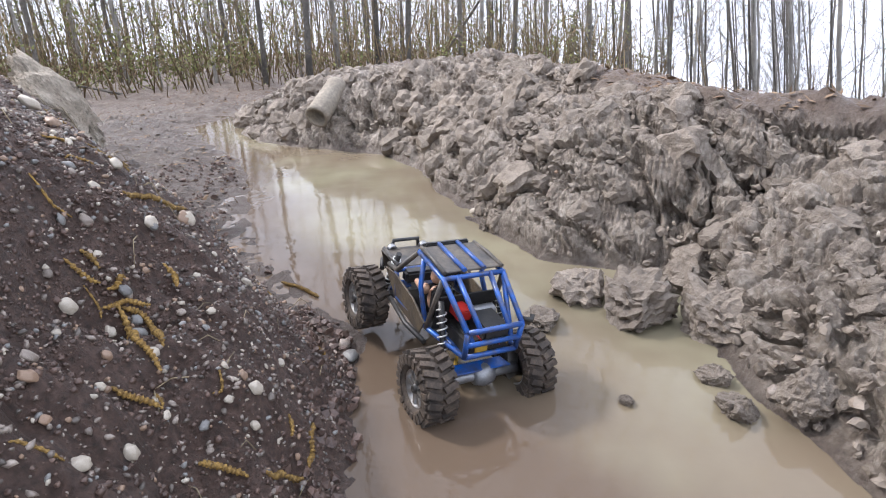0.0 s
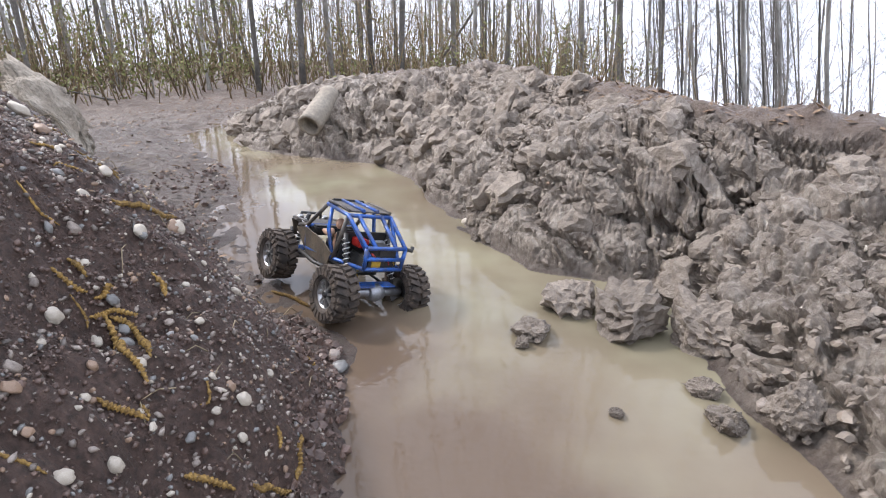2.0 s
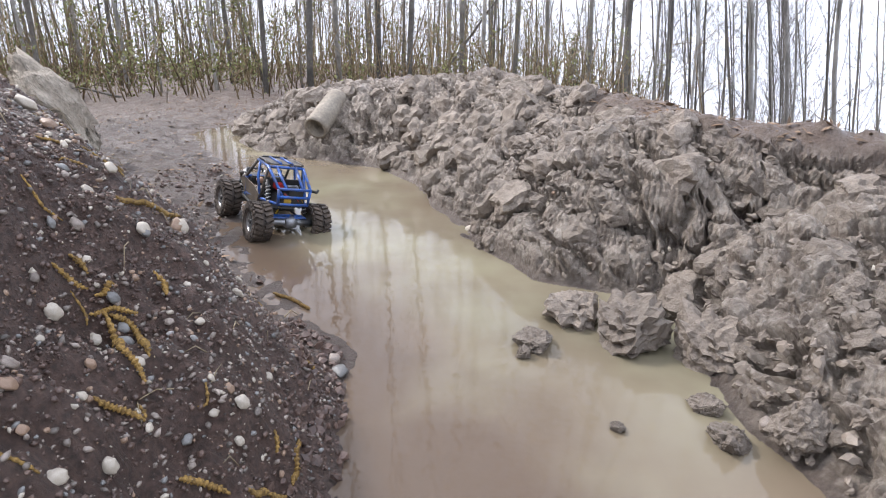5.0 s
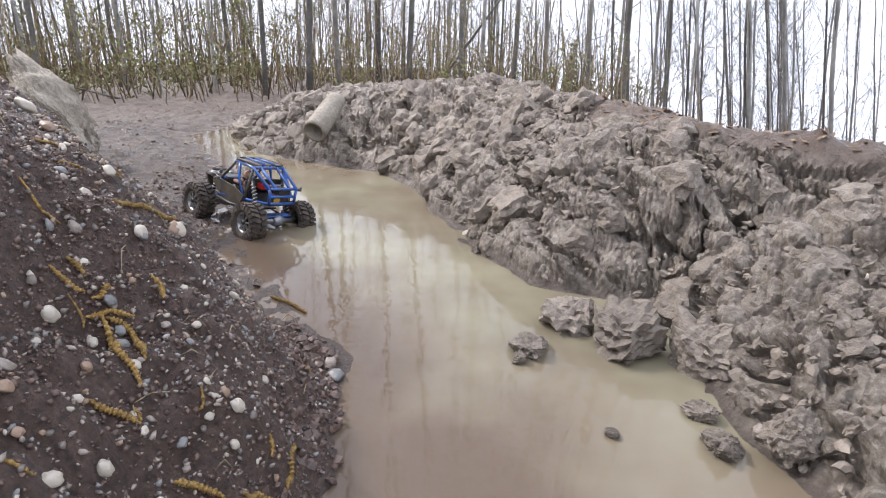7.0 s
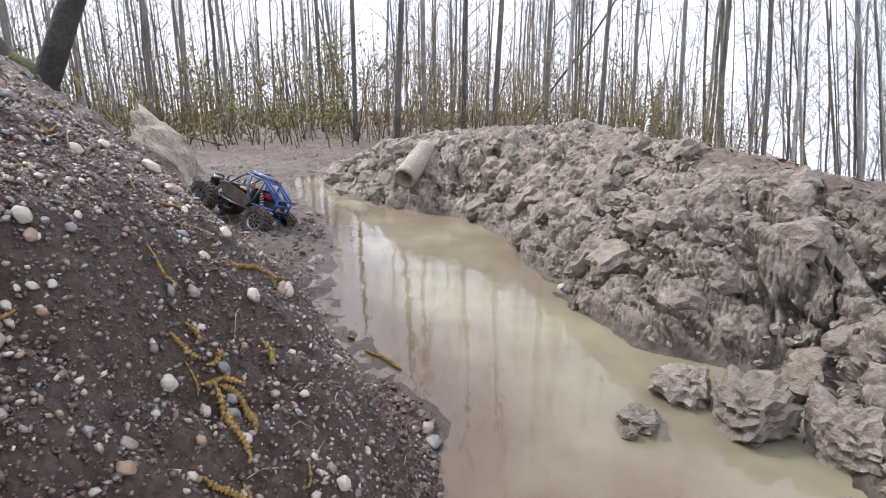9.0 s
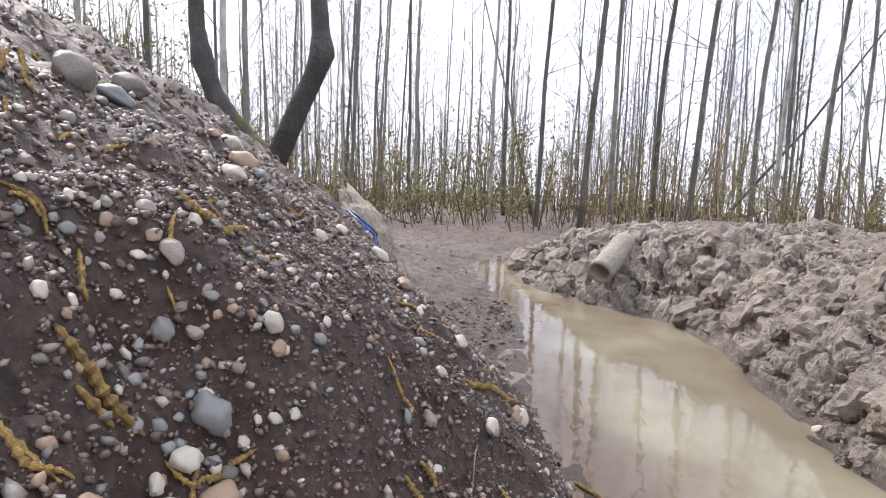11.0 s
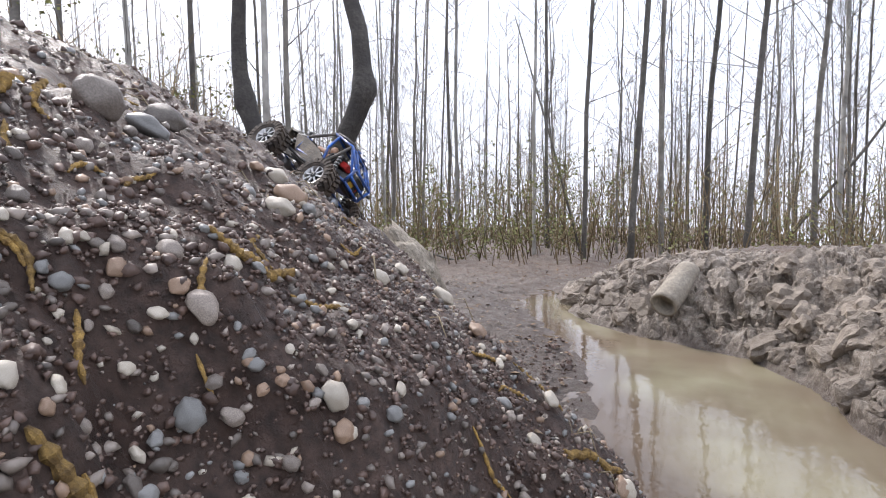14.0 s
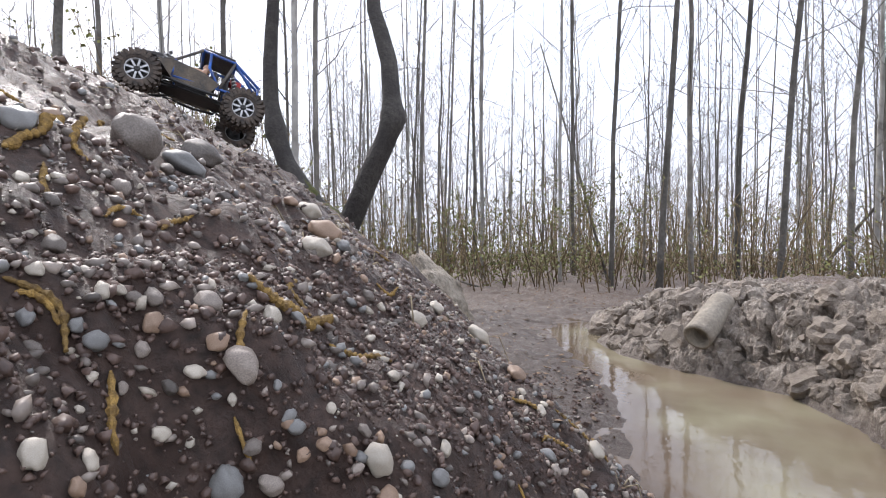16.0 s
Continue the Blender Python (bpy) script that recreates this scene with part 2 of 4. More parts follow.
LOG = plain("log_wood", (0.24, 0.205, 0.16), (0.34, 0.30, 0.24), 8, 0.85, 0, 0.6, 0.006)
LEAF = plain("young_leaf", (0.13, 0.14, 0.035), (0.22, 0.22, 0.07), 3, 0.7, 0, 0, 0, 0.4)
TWIG = plain("dry_twig", (0.24, 0.19, 0.12), (0.36, 0.29, 0.18), 3, 0.9, 0, 0, 0, 0.4)
STALK = plain("dry_stalk", (0.16, 0.115, 0.06), (0.28, 0.21, 0.115), 3, 0.9, 0, 0, 0, 0.5)
CATKIN = plain("fallen_catkin", (0.13, 0.075, 0.02), (0.40, 0.25, 0.065), 160, 0.8, 0, 0.5, 0.002, 0.25)
CONIFER = plain("conifer_green", (0.02, 0.035, 0.018), (0.04, 0.06, 0.03), 2, 0.9, 0, 0, 0, 0.3)


# ---- building help ----
def mesh_of(name, verts, faces, mat, smooth=True):
    me = bpy.data.meshes.new(name)
    me.from_pydata(verts, [], faces)
    me.materials.append(mat)
    if smooth:
        me.polygons.foreach_set("use_smooth", [True] * len(me.polygons))
    me.update()
    return me


def part(name, bm, mat, parent, label=""):
    me = bpy.data.meshes.new(name)
    bm.to_mesh(me)
    bm.free()
    me.materials.append(mat)
    ob = new(name, me)
    ob.parent = parent
    return tagged(ob, label)


# ---- ground and water ----
def lines(stops):
    out = [stops[0][0]]
    for (a, step), (b, _) in zip(stops, stops[1:]):
        n = max(1, round((b - a) / step))
        out += [a + (b - a) * (k + 1) / n for k in range(n)]
    return np.array(out)


def build_ground():
    xs = lines(((-140, 14), (-28, 2), (-8, 0.3), (-3.2, 0.035), (-1.3, 0.012), (0.1, 0.02), (0.2, 0.0065), (1.6, 0.03), (3.4, 0.3), (9, 2), (28, 14), (140, 1)))
    ys = lines(((-40, 8), (-8, 0.5), (-1, 0.04), (0.2, 0.0095), (2.6, 0.016), (5.0, 0.05), (7.5, 0.3), (14, 2), (40, 12), (160, 1)))
    gx, gy = np.meshgrid(xs, ys)
    z, clay, gravel, floor = land(gx.ravel(), gy.ravel())
    nx, ny = len(xs), len(ys)
    GRID.update(x=xs, y=ys, z=z.reshape(ny, nx), clay=clay.reshape(ny, nx), gravel=gravel.reshape(ny, nx))
    # broken lumps on the clay, pushed out of its face
    px, py = gx.ravel(), gy.ravel()
    soft = np.maximum(GRID["z"], 0)
    for _ in range(14):
        soft[1:-1] = (soft[:-2] + 2 * soft[1:-1] + soft[2:]) / 4
        soft[:, 1:-1] = (soft[:, :-2] + 2 * soft[:, 1:-1] + soft[:, 2:]) / 4
    slope = np.gradient(soft, ys, xs)
    sx, sy = np.clip(slope[1], -2, 2).ravel(), np.clip(slope[0], -2, 2).ravel()
    rise = np.clip(soft.ravel(), 0, 1)
    u, w = px + 0.75 * rise, py + 0.2 * rise
    out = np.zeros_like(z)
    for size, depth, seed in ((0.36, 0.050, 60), (0.15, 0.023, 61), (0.065, 0.010, 62), (0.03, 0.0035, 63)):
        a = u + 0.6 * size * fractal(u / size, w / size, 3, seed + 20)
        b = w + 0.6 * size * fractal(w / size + 7, u / size, 3, seed + 30)
        n, s, m = cells(a / size, b * 0.8 / size, seed)
        out = out + depth * (np.clip((s - n) * 5, 0, 1) - 0.75 + 0.55 * (m - 0.5))
    out = out + 0.008 * fractal(u * 14, w * 14, 4, 66)
    crack = np.abs(fractal(u * 2.6, w * 2.6, 4, 53))
    out = out - 0.07 * (1 - ramp(crack, 0.0, 0.05))
    out = out * clay * ramp(z, 0.0, 0.05) * (1 - ramp(px, 1.4, 1.8))
    size = np.sqrt(1 + sx * sx + sy * sy)
    px, py, z = px - out * sx / size, py - out * sy / size, z + out / size
    verts = np.stack([px, py, z], 1)
    i, j = np.meshgrid(np.arange(nx - 1), np.arange(ny - 1))
    a = (j * nx + i).ravel()
    faces = np.stack([a, a + 1, a + nx + 1, a + nx], 1)
    me = bpy.data.meshes.new("ground")
    me.vertices.add(len(verts))
    me.vertices.foreach_set("co", verts.ravel())
    me.loops.add(faces.size)
    me.loops.foreach_set("vertex_index", faces.ravel())
    me.polygons.add(len(faces))
    me.polygons.foreach_set("loop_start", np.arange(0, faces.size, 4))
    me.polygons.foreach_set("use_smooth", clay[faces[:, 0]] < 0.3)
    me.update(calc_edges=True)
    for name, values in (("clay", clay), ("gravel", gravel), ("litter", floor)):
        me.attributes.new(name, "FLOAT", "POINT").data.foreach_set("value", values)
    me.materials.append(GROUND)
    tagged(new("ground", me), "wet brown soil, gravel and dug clay", "ground", kind="structure")


build_ground()
def build_water():
    xs, ys = np.arange(-2.6, 1.41, 0.04), np.arange(-1.2, 5.61, 0.04)
    gx, gy = (g.ravel() for g in np.meshgrid(xs, ys))
    verts = [(float(x), float(y), 0.0) for x, y in zip(gx, gy)]
    n = len(xs)
    faces = [(j * n + i, j * n + i + 1, (j + 1) * n + i + 1, (j + 1) * n + i) for j in range(len(ys) - 1) for i in range(n - 1)]
    me = mesh_of("water", verts, faces, WATER)
    off = gx - np.interp(gy, SHORE_Y, SHORE_L) + 0.05 * fractal(gx * 4, gy * 4, 3, 81)
    shelf = 1 - ramp(off, 0.04, 0.34)
    plume = 1 - ramp(np.hypot((gx - 0.2) / 0.42, (gy - 0.7) / 0.34) + 0.25 * fractal(gx * 5, gy * 5, 3, 82), 0.5, 1.3)
    me.attributes.new("shallow", "FLOAT", "POINT").data.foreach_set("value", np.maximum(shelf, plume))
    return me


water = build_water()
tagged(new("water", water), "shallow muddy brown puddle with still reflections", "water", kind="structure")


# ---- trees ----
def tube(verts, faces, points, radii, sides=7):
    """A tapered round limb along points, added to verts and faces."""
    start = len(verts)
    pts = [Vector(p) for p in points]
    side = None
    for n, p in enumerate(pts):
        along = (pts[min(n + 1, len(pts) - 1)] - pts[max(n - 1, 0)]).normalized()
        if side is None:
            side = along.orthogonal().normalized()
        side = (side - along * side.dot(along)).normalized()
        other = along.cross(side)
        for k in range(sides):
            a = 2 * math.pi * k / sides
            verts.append(p + radii[n] * (math.cos(a) * side + math.sin(a) * other))
    for n in range(len(pts) - 1):
        for k in range(sides):
            a, b = start + n * sides + k, start + n * sides + (k + 1) % sides
            faces.append((a, b, b + sides, a + sides))
    faces.append(tuple(range(start + sides - 1, start - 1, -1)))
    faces.append(tuple(range(start + (len(pts) - 1) * sides, start + len(pts) * sides)))


def alder(rng, tall, thick, bark, words):
    """A slim bare tree: trunk, and a crown of thin rising branches with twigs."""
    tree = tagged(new("bare_tree"), words, "tree", "trees of the wood")
    lean = (rng.uniform(-0.05, 0.05), rng.uniform(-0.05, 0.05))
    pts, p = [], Vector((0, 0, -0.4))
    steps = 14
    for n in range(steps + 1):
        pts.append(p.copy())
        p = p + Vector((lean[0] + rng.gauss(0, 0.03), lean[1] + rng.gauss(0, 0.03), 1)) * (tall / steps)
    radii = [thick * (1 - 0.85 * n / steps) ** 0.9 * (1.35 if n == 0 else 1) for n in range(steps + 1)]
    v, f = [], []
    tube(v, f, pts, radii, 8)
    new("trunk", mesh_of("trunk", v, f, bark)).parent = tree
    v, f = [], []
    for n in range(int(tall * 5.6)):
        t = rng.uniform(0.12, 1.0) ** 0.8
        at = pts[min(int(t * steps), steps - 1)].lerp(pts[min(int(t * steps) + 1, steps)], rng.random())
        a, size = rng.uniform(0, 6.28), (1 - t) * 2.2 + 0.7
        way = Vector((math.cos(a), math.sin(a), rng.uniform(0.3, 1.2))).normalized()
        bend = [at]
        for k in range(4):
            way = (way + Vector((rng.gauss(0, 0.2), rng.gauss(0, 0.2), rng.gauss(0.1, 0.18)))).normalized()
            bend.append(bend[-1] + way * size / 4)
        r = thick * rng.uniform(0.08, 0.17)
        tube(v, f, bend, [r, r * 0.8, r * 0.6, r * 0.4, r * 0.2], 3)
        for k in range(4):
            b = bend[rng.randint(1, 4)]
            w = (way + Vector((rng.gauss(0, 0.7), rng.gauss(0, 0.7), rng.gauss(0, 0.5)))).normalized()
            tube(v, f, [b, b + (w + Vector((0, 0, 0.2))) * size * rng.uniform(0.2, 0.42)], [r * 0.42, r * 0.18], 3)
    new("crown", mesh_of("crown", v, f, BARK)).parent = tree
    return tree


rng = random.Random(4)
kinds = [alder(rng, rng.uniform(8, 12), 0.05, BARK, "tall slim bare alder with grey-brown bark") for _ in range(6)]
kinds += [alder(rng, rng.uniform(8, 12), 0.05, BIRCH, "tall slim bare birch with pale blotched bark") for _ in range(2)]


def plant(kind, x, y, turn, size=1.0, girth=0.05):
    lean = -min(13.0, max(0.0, (x - 0.8) * 2.6))
    t = copy_thing(kind, pose(x, y, height(x, y), 0, lean) @ pose(0, 0, 0, 0, 0, turn))
    w = girth / 0.05
    t.scale = (0.45 * size + 0.55 * w, 0.45 * size + 0.55 * w, size)
    return t


for x, y, r in ((-3.89, 8.47, 0.037), (-2.66, 8.42, 0.035), (-1.79, 7.63, 0.05), (-1.19, 7.35, 0.066), (-0.85, 7.81, 0.056), (-0.4, 8.36, 0.055), (0.02, 7.38, 0.066), (0.71, 7.86, 0.05), (1.07, 8.83, 0.048), (1.45, 8.28, 0.053), (1.98, 8.69, 0.043), (2.33, 7.58, 0.042), (2.86, 7.73, 0.056), (3.21, 8.35, 0.043)):
    plant(rng.choice(kinds), x, y, rng.uniform(0, 360), rng.uniform(0.85, 1.1), r * 0.5)
for x, y, r in ((3.47, 7.71, 0.041), (4.64, 7.45, 0.051), (5.16, 7.36, 0.035), (4.98, 6.26, 0.031), (-4.38, 9.33, 0.043), (-2.72, 9.4, 0.055), (-4.26, 7.13, 0.027), (-3.89, 4.33, 0.037), (-4.06, 4.84, 0.04), (-5.42, 4.92, 0.03), (-5.79, 4.46, 0.027), (-5.46, 3.15, 0.075), (-6.95, 4.56, 0.031)):
    plant(rng.choice(kinds), x, y, rng.uniform(0, 360), rng.uniform(0.85, 1.1), r * 0.5)
spots = 0
while spots < 150:
    a, d = radians(rng.uniform(30, 165)), rng.uniform(8.5, 16.0)
    x, y = d * math.cos(a), d * math.sin(a)
    if y < 3.2 or (a < 1.25 and rng.random() < 0.2):
        continue
    plant(rng.choice(kinds), x, y, rng.uniform(0, 360), rng.choice((0.36, 0.44, 0.5, 0.56, 0.64, 0.85)), rng.uniform(0.007, 0.016))
    spots += 1
spots = 0
while spots < 30:
    a, d = radians(rng.uniform(36, 70)), rng.uniform(7.0, 13.0)
    plant(rng.choice(kinds), d * math.cos(a), d * math.sin(a), rng.uniform(0, 360), rng.choice((0.42, 0.5, 0.6)), rng.uniform(0.008, 0.015))
    spots += 1
for t in kinds:
    t.location = (rng.uniform(-12, 8), rng.uniform(15, 17), -0.4)


def far_wood():
    """The wood further back, beyond counting."""
    v, f = [], []
    for _ in range(360):
        a, d = radians(rng.uniform(15, 185)), rng.uniform(15, 38)
        x, y = d * math.cos(a), d * math.sin(a)
        if y < 1.5 or (a < 1.25 and rng.random() < 0.3):
            continue
        z, tall, r = height(x, y) - 0.2, rng.uniform(3.5, 7), rng.uniform(0.016, 0.038)
        lx, ly = rng.gauss(0, 0.03), rng.gauss(0, 0.03)
        pts = [(x + lx * k * tall / 4 + rng.gauss(0, 0.05), y + ly * k * tall / 4, z + tall * k / 4) for k in range(5)]
        tube(v, f, pts, [r, r * 0.85, r * 0.65, r * 0.4, r * 0.12], 5)
        for _ in range(36):
            t = rng.uniform(0.2, 1.0)
            k = min(int(t * 4), 3)
            p = Vector(pts[k]).lerp(Vector(pts[k + 1]), t * 4 - k)
            b = rng.uniform(0, 6.28)
            w = Vector((math.cos(b), math.sin(b), rng.uniform(0.4, 1.6))).normalized() * rng.uniform(0.5, 1.5)
            tube(v, f, [p, p + w * 0.5, p + w + Vector((0, 0, 0.15))], [r * 0.22, r * 0.16, r * 0.06], 3)
    tagged(new("distant_wood", mesh_of("distant_wood", v, f, BARK)), "dense bare wood of slim grey trunks", "wood", kind="stuff")


far_wood()


# ---- the crawler ----
BLUE = plain("blue_enamel", (0.012, 0.11, 0.46), (0.075, 0.070, 0.075), 42, 0.3, 0.1, 0.25, 0.0008)
PANEL = plain("dark_muddy_panel", (0.045, 0.042, 0.04), (0.14, 0.115, 0.085), 16, 0.5, 0, 0.5, 0.001)
MUDDY = plain("mud_splashed_panel", (0.13, 0.098, 0.062), (0.035, 0.030, 0.028), 22, 0.6, 0, 0.7, 0.002)
RUBBER = plain("muddy_rubber", (0.035, 0.028, 0.023), (0.125, 0.092, 0.066), 26, 0.8, 0, 0.6, 0.002)
ALLOY = plain("scuffed_alloy", (0.50, 0.50, 0.50), (0.33, 0.32, 0.30), 40, 0.35, 0.9, 0.2, 0.0004)
STEEL = plain("grey_cast_metal", (0.34, 0.35, 0.37), (0.22, 0.21, 0.20), 25, 0.45, 0.7, 0.3, 0.0006)
BLACK = plain("black_plastic", (0.018, 0.018, 0.018), (0.04, 0.037, 0.033), 30, 0.5, 0, 0.2, 0.0004)
RED = plain("red_wire", (0.42, 0.02, 0.015), (0.30, 0.015, 0.012), 30, 0.45, 0, 0, 0)
YELLOW = plain("yellow_label", (0.55, 0.36, 0.03), (0.42, 0.25, 0.03), 30, 0.5, 0, 0, 0)
SKIN = plain("doll_plastic", (0.55, 0.33, 0.22), (0.48, 0.28, 0.18), 30, 0.5, 0, 0, 0)
SPRING = plain("white_spring", (0.62, 0.62, 0.60), (0.40, 0.38, 0.35), 30, 0.4, 0.3, 0, 0)

TYRE, HALF_TRACK, HALF_BASE = 0.080, 0.123, 0.190


def tube_bm(points, radius, sides=8, closed=False):
    v, f = [], []
    tube(v, f, points, [radius] * len(points), sides)
    bm = bmesh.new()
    vs = [bm.verts.new(p) for p in v]
    for face in f:
        bm.faces.new([vs[i] for i in face])
    for face in bm.faces:
        face.smooth = len(face.verts) == 4
    return bm


def slab_bm(corners, thick):
    """A plate with rounded edges over a polygon of corners."""
    pts = [Vector(c) for c in corners]
    n = (pts[1] - pts[0]).cross(pts[2] - pts[0]).normalized() * thick
    bm = bmesh.new()
    low = [bm.verts.new(p) for p in pts]
    high = [bm.verts.new(p + n) for p in pts]
    bm.faces.new(low[::-1])
    bm.faces.new(high)
    for k in range(len(pts)):
        m = (k + 1) % len(pts)
        bm.faces.new((low[k], low[m], high[m], high[k]))
    bmesh.ops.bevel(bm, geom=bm.edges[:], offset=thick * 0.3, segments=1, affect="EDGES")
    return bm


def box_bm(x, y, z, sx, sy, sz, bevel=0.003):
    bm = bmesh.new()
    bmesh.ops.create_cube(bm, size=1, matrix=Matrix.Translation((x, y, z)) @ Matrix.Diagonal((sx, sy, sz, 1)))
    bmesh.ops.bevel(bm, geom=bm.edges[:], offset=bevel, segments=2, affect="EDGES")
    return bm


def spun(profile, sides=40):
    """A body of revolution round the x axis from (x, r) pairs."""
    bm = bmesh.new()
    rings = []
    for k in range(sides):
        a = 2 * math.pi * k / sides
        rings.append([bm.verts.new((x, r * math.cos(a), r * math.sin(a))) for x, r in profile])
    for k in range(sides):
        a, b = rings[k], rings[(k + 1) % sides]
        for n in range(len(profile)):
            m = (n + 1) % len(profile)
            face = bm.faces.new((a[n], a[m], b[m], b[n]))
            face.smooth = True
    return bm


def tyre_bm():
    w, r = 0.036, TYRE - 0.008
    bm = spun(((-w * 0.8, 0.040), (-w, 0.048), (-w * 1.03, 0.060), (-w * 0.86, r - 0.003), (-w * 0.5, r), (w * 0.5, r), (w * 0.86, r - 0.003), (w * 1.03, 0.060), (w, 0.048), (w * 0.8, 0.040)), 44)
    for k in range(22):
        for side in (-1, 1):
            a = 2 * math.pi * (k + (0.5 if side > 0 else 0)) / 22
            turn = Matrix.Rotation(a, 4, "X")
            m = turn @ Matrix.Translation((side * w * 0.52, 0, r + 0.002)) @ Matrix.Rotation(side * 0.35, 4, "Z") @ Matrix.Diagonal((w * 0.86, 0.0125, 0.014, 1))
            bmesh.ops.create_cube(bm, size=1, matrix=m)
            m = turn @ Matrix.Translation((side * w * 0.99, 0, r - 0.010)) @ Matrix.Diagonal((0.007, 0.012, 0.020, 1))
            bmesh.ops.create_cube(bm, size=1, matrix=m)
    return bm


def rim_bm(side):
    bm = spun(((-0.027, 0.041), (-0.030, 0.044), (-0.030, 0.039), (0.028, 0.039), (0.028, 0.044), (0.025, 0.041)), 32)
    for k in range(8):
        m = Matrix.Rotation(2 * math.pi * k / 8, 4, "X") @ Matrix.Translation((side * 0.025, 0, 0.025)) @ Matrix.Diagonal((0.007, 0.007, 0.034, 1))
        bmesh.ops.create_cube(bm, size=1, matrix=m)
    return bm


def hub_bm(side):
    return spun(((side * 0.012, 0.002), (side * 0.012, 0.014), (side * 0.028, 0.012), (side * 0.034, 0.007), (side * 0.034, 0.002)), 12)


def shock_bm(top, foot):
    a, b = Vector(top), Vector(foot)
    return tube_bm([a, a.lerp(b, 0.5), a.lerp(b, 0.52), b], 0.007, 8)


def coil_bm(top, foot):
    a, b = Vector(top), Vector(foot)
    along = (b - a).normalized()
    u = along.orthogonal().normalized()
    v = along.cross(u)
    pts = [a.lerp(b, 0.1 + 0.75 * n / 72) + 0.0105 * (math.cos(n * 0.7) * u + math.sin(n * 0.7) * v) for n in range(73)]
    return tube_bm(pts, 0.0018, 5)


def build_crawler():
    """The model truck: +y ahead, its origin on the ground amid the wheels. Returns it and its wheels."""
    car = tagged(new("model_rock_crawler"), "blue tube-frame model crawler truck splashed with mud", "model truck")
    wheels = []
    for x in (-HALF_TRACK, HALF_TRACK):
        for y in (HALF_BASE, -HALF_BASE):
            side = 1 if x > 0 else -1
            wheel = part("wheel", hub_bm(side), BLACK, car)
            wheel.location = (x, y, TYRE)
            part("tyre", tyre_bm(), RUBBER, wheel, "knobbly black rubber tyre caked in mud")
            part("rim", rim_bm(side), ALLOY, wheel, "spoked silver alloy rim")
            # added black disc: stands in for the shade behind the spokes
            part("rim_shade_disc", spun(((side * 0.010, 0.001), (side * 0.010, 0.0385), (side * 0.014, 0.0385), (side * 0.014, 0.001)), 24), BLACK, wheel)
            wheels.append(wheel)
    for y, s in ((HALF_BASE, -1), (-HALF_BASE, 1)):
        axle = part("axle", tube_bm([(-0.10, y, TYRE), (-0.04, y, TYRE), (0.04, y, TYRE), (0.10, y, TYRE)], 0.0125, 12), STEEL, car, "grey cast axle housing")
        bm = spun(((-0.030, 0.006), (-0.022, 0.022), (0, 0.028), (0.022, 0.022), (0.030, 0.006)), 16)
        bmesh.ops.translate(bm, verts=bm.verts, vec=(0.012, y, TYRE))
        part("differential", bm, STEEL, axle)
        part("servo_plate", slab_bm([(-0.075, y - 0.012, TYRE + 0.016), (0.075, y - 0.012, TYRE + 0.016), (0.06, y + 0.014, TYRE + 0.024), (-0.06, y + 0.014, TYRE + 0.024)], 0.006), BLUE, axle, "blue anodised truss plate")
        for x in (-1, 1):
            part("link", tube_bm([(x * 0.07, y, TYRE + 0.005), (x * 0.035, y + s * 0.13, TYRE + 0.035)], 0.0045, 8), BLACK, car)
            top, foot = (x * 0.072, y + s * 0.075, 0.235), (x * 0.078, y + s * 0.012, TYRE + 0.01)
            shock = part("shock_absorber", shock_bm(top, foot), BLACK, car)
            part("spring", coil_bm(top, foot), SPRING, shock, "pale coil spring")
    # floor tray and battery
    part("skid_plate", slab_bm([(-0.05, -0.13, 0.112), (0.05, -0.13, 0.112), (0.05, 0.13, 0.112), (-0.05, 0.13, 0.112)], 0.008), BLACK, car)
    part("rear_tray", box_bm(0, -0.165, 0.168, 0.105, 0.10, 0.042, 0.006), BLACK, car, "black electronics tray")
    part("battery", box_bm(0.012, -0.175, 0.203, 0.062, 0.085, 0.030, 0.004), BLACK, car, "black shrink-wrapped battery")
    part("gearbox", box_bm(0, 0.01, 0.142, 0.06, 0.11, 0.05, 0.006), BLACK, car)
    part("sticker", box_bm(-0.022, -0.217, 0.171, 0.030, 0.004, 0.022, 0.001), YELLOW, car, "yellow warning sticker")
    for k in range(4):
        p = Vector((-0.03 + 0.018 * k, -0.20, 0.20))
        part("wire", tube_bm([p, p + Vector((0.01, -0.018, -0.012)), p + Vector((0.022, -0.012, -0.035)), p + Vector((0.03, 0.03, -0.045))], 0.0022, 5), (RED, BLACK, RED, YELLOW)[k], car)
    # tube frame
    r = 0.0060
    for x in (-1, 1):
        frame_lines = (
            [(x * 0.078, 0.155, 0.190), (x * 0.086, 0.090, 0.205), (x * 0.072, 0.010, 0.292)],
            [(x * 0.072, 0.010, 0.292), (x * 0.074, -0.115, 0.288), (x * 0.066, -0.225, 0.222)],
            [(x * 0.066, -0.225, 0.222), (x * 0.062, -0.222, 0.160)],
            [(x * 0.062, -0.222, 0.160), (x * 0.082, -0.085, 0.150), (x * 0.082, 0.085, 0.135)],
            [(x * 0.074, -0.115, 0.288), (x * 0.084, -0.085, 0.150)],
            [(x * 0.074, -0.115, 0.288), (x * 0.046, -0.222, 0.190)],
            [(x * 0.082, 0.085, 0.135), (x * 0.086, 0.090, 0.205)],
            [(x * 0.084, -0.085, 0.150), (x * 0.080, -0.03, 0.225), (x * 0.074, -0.02, 0.290)],
            [(x * 0.040, -0.115, 0.290), (x * 0.034, -0.224, 0.222)],
        )
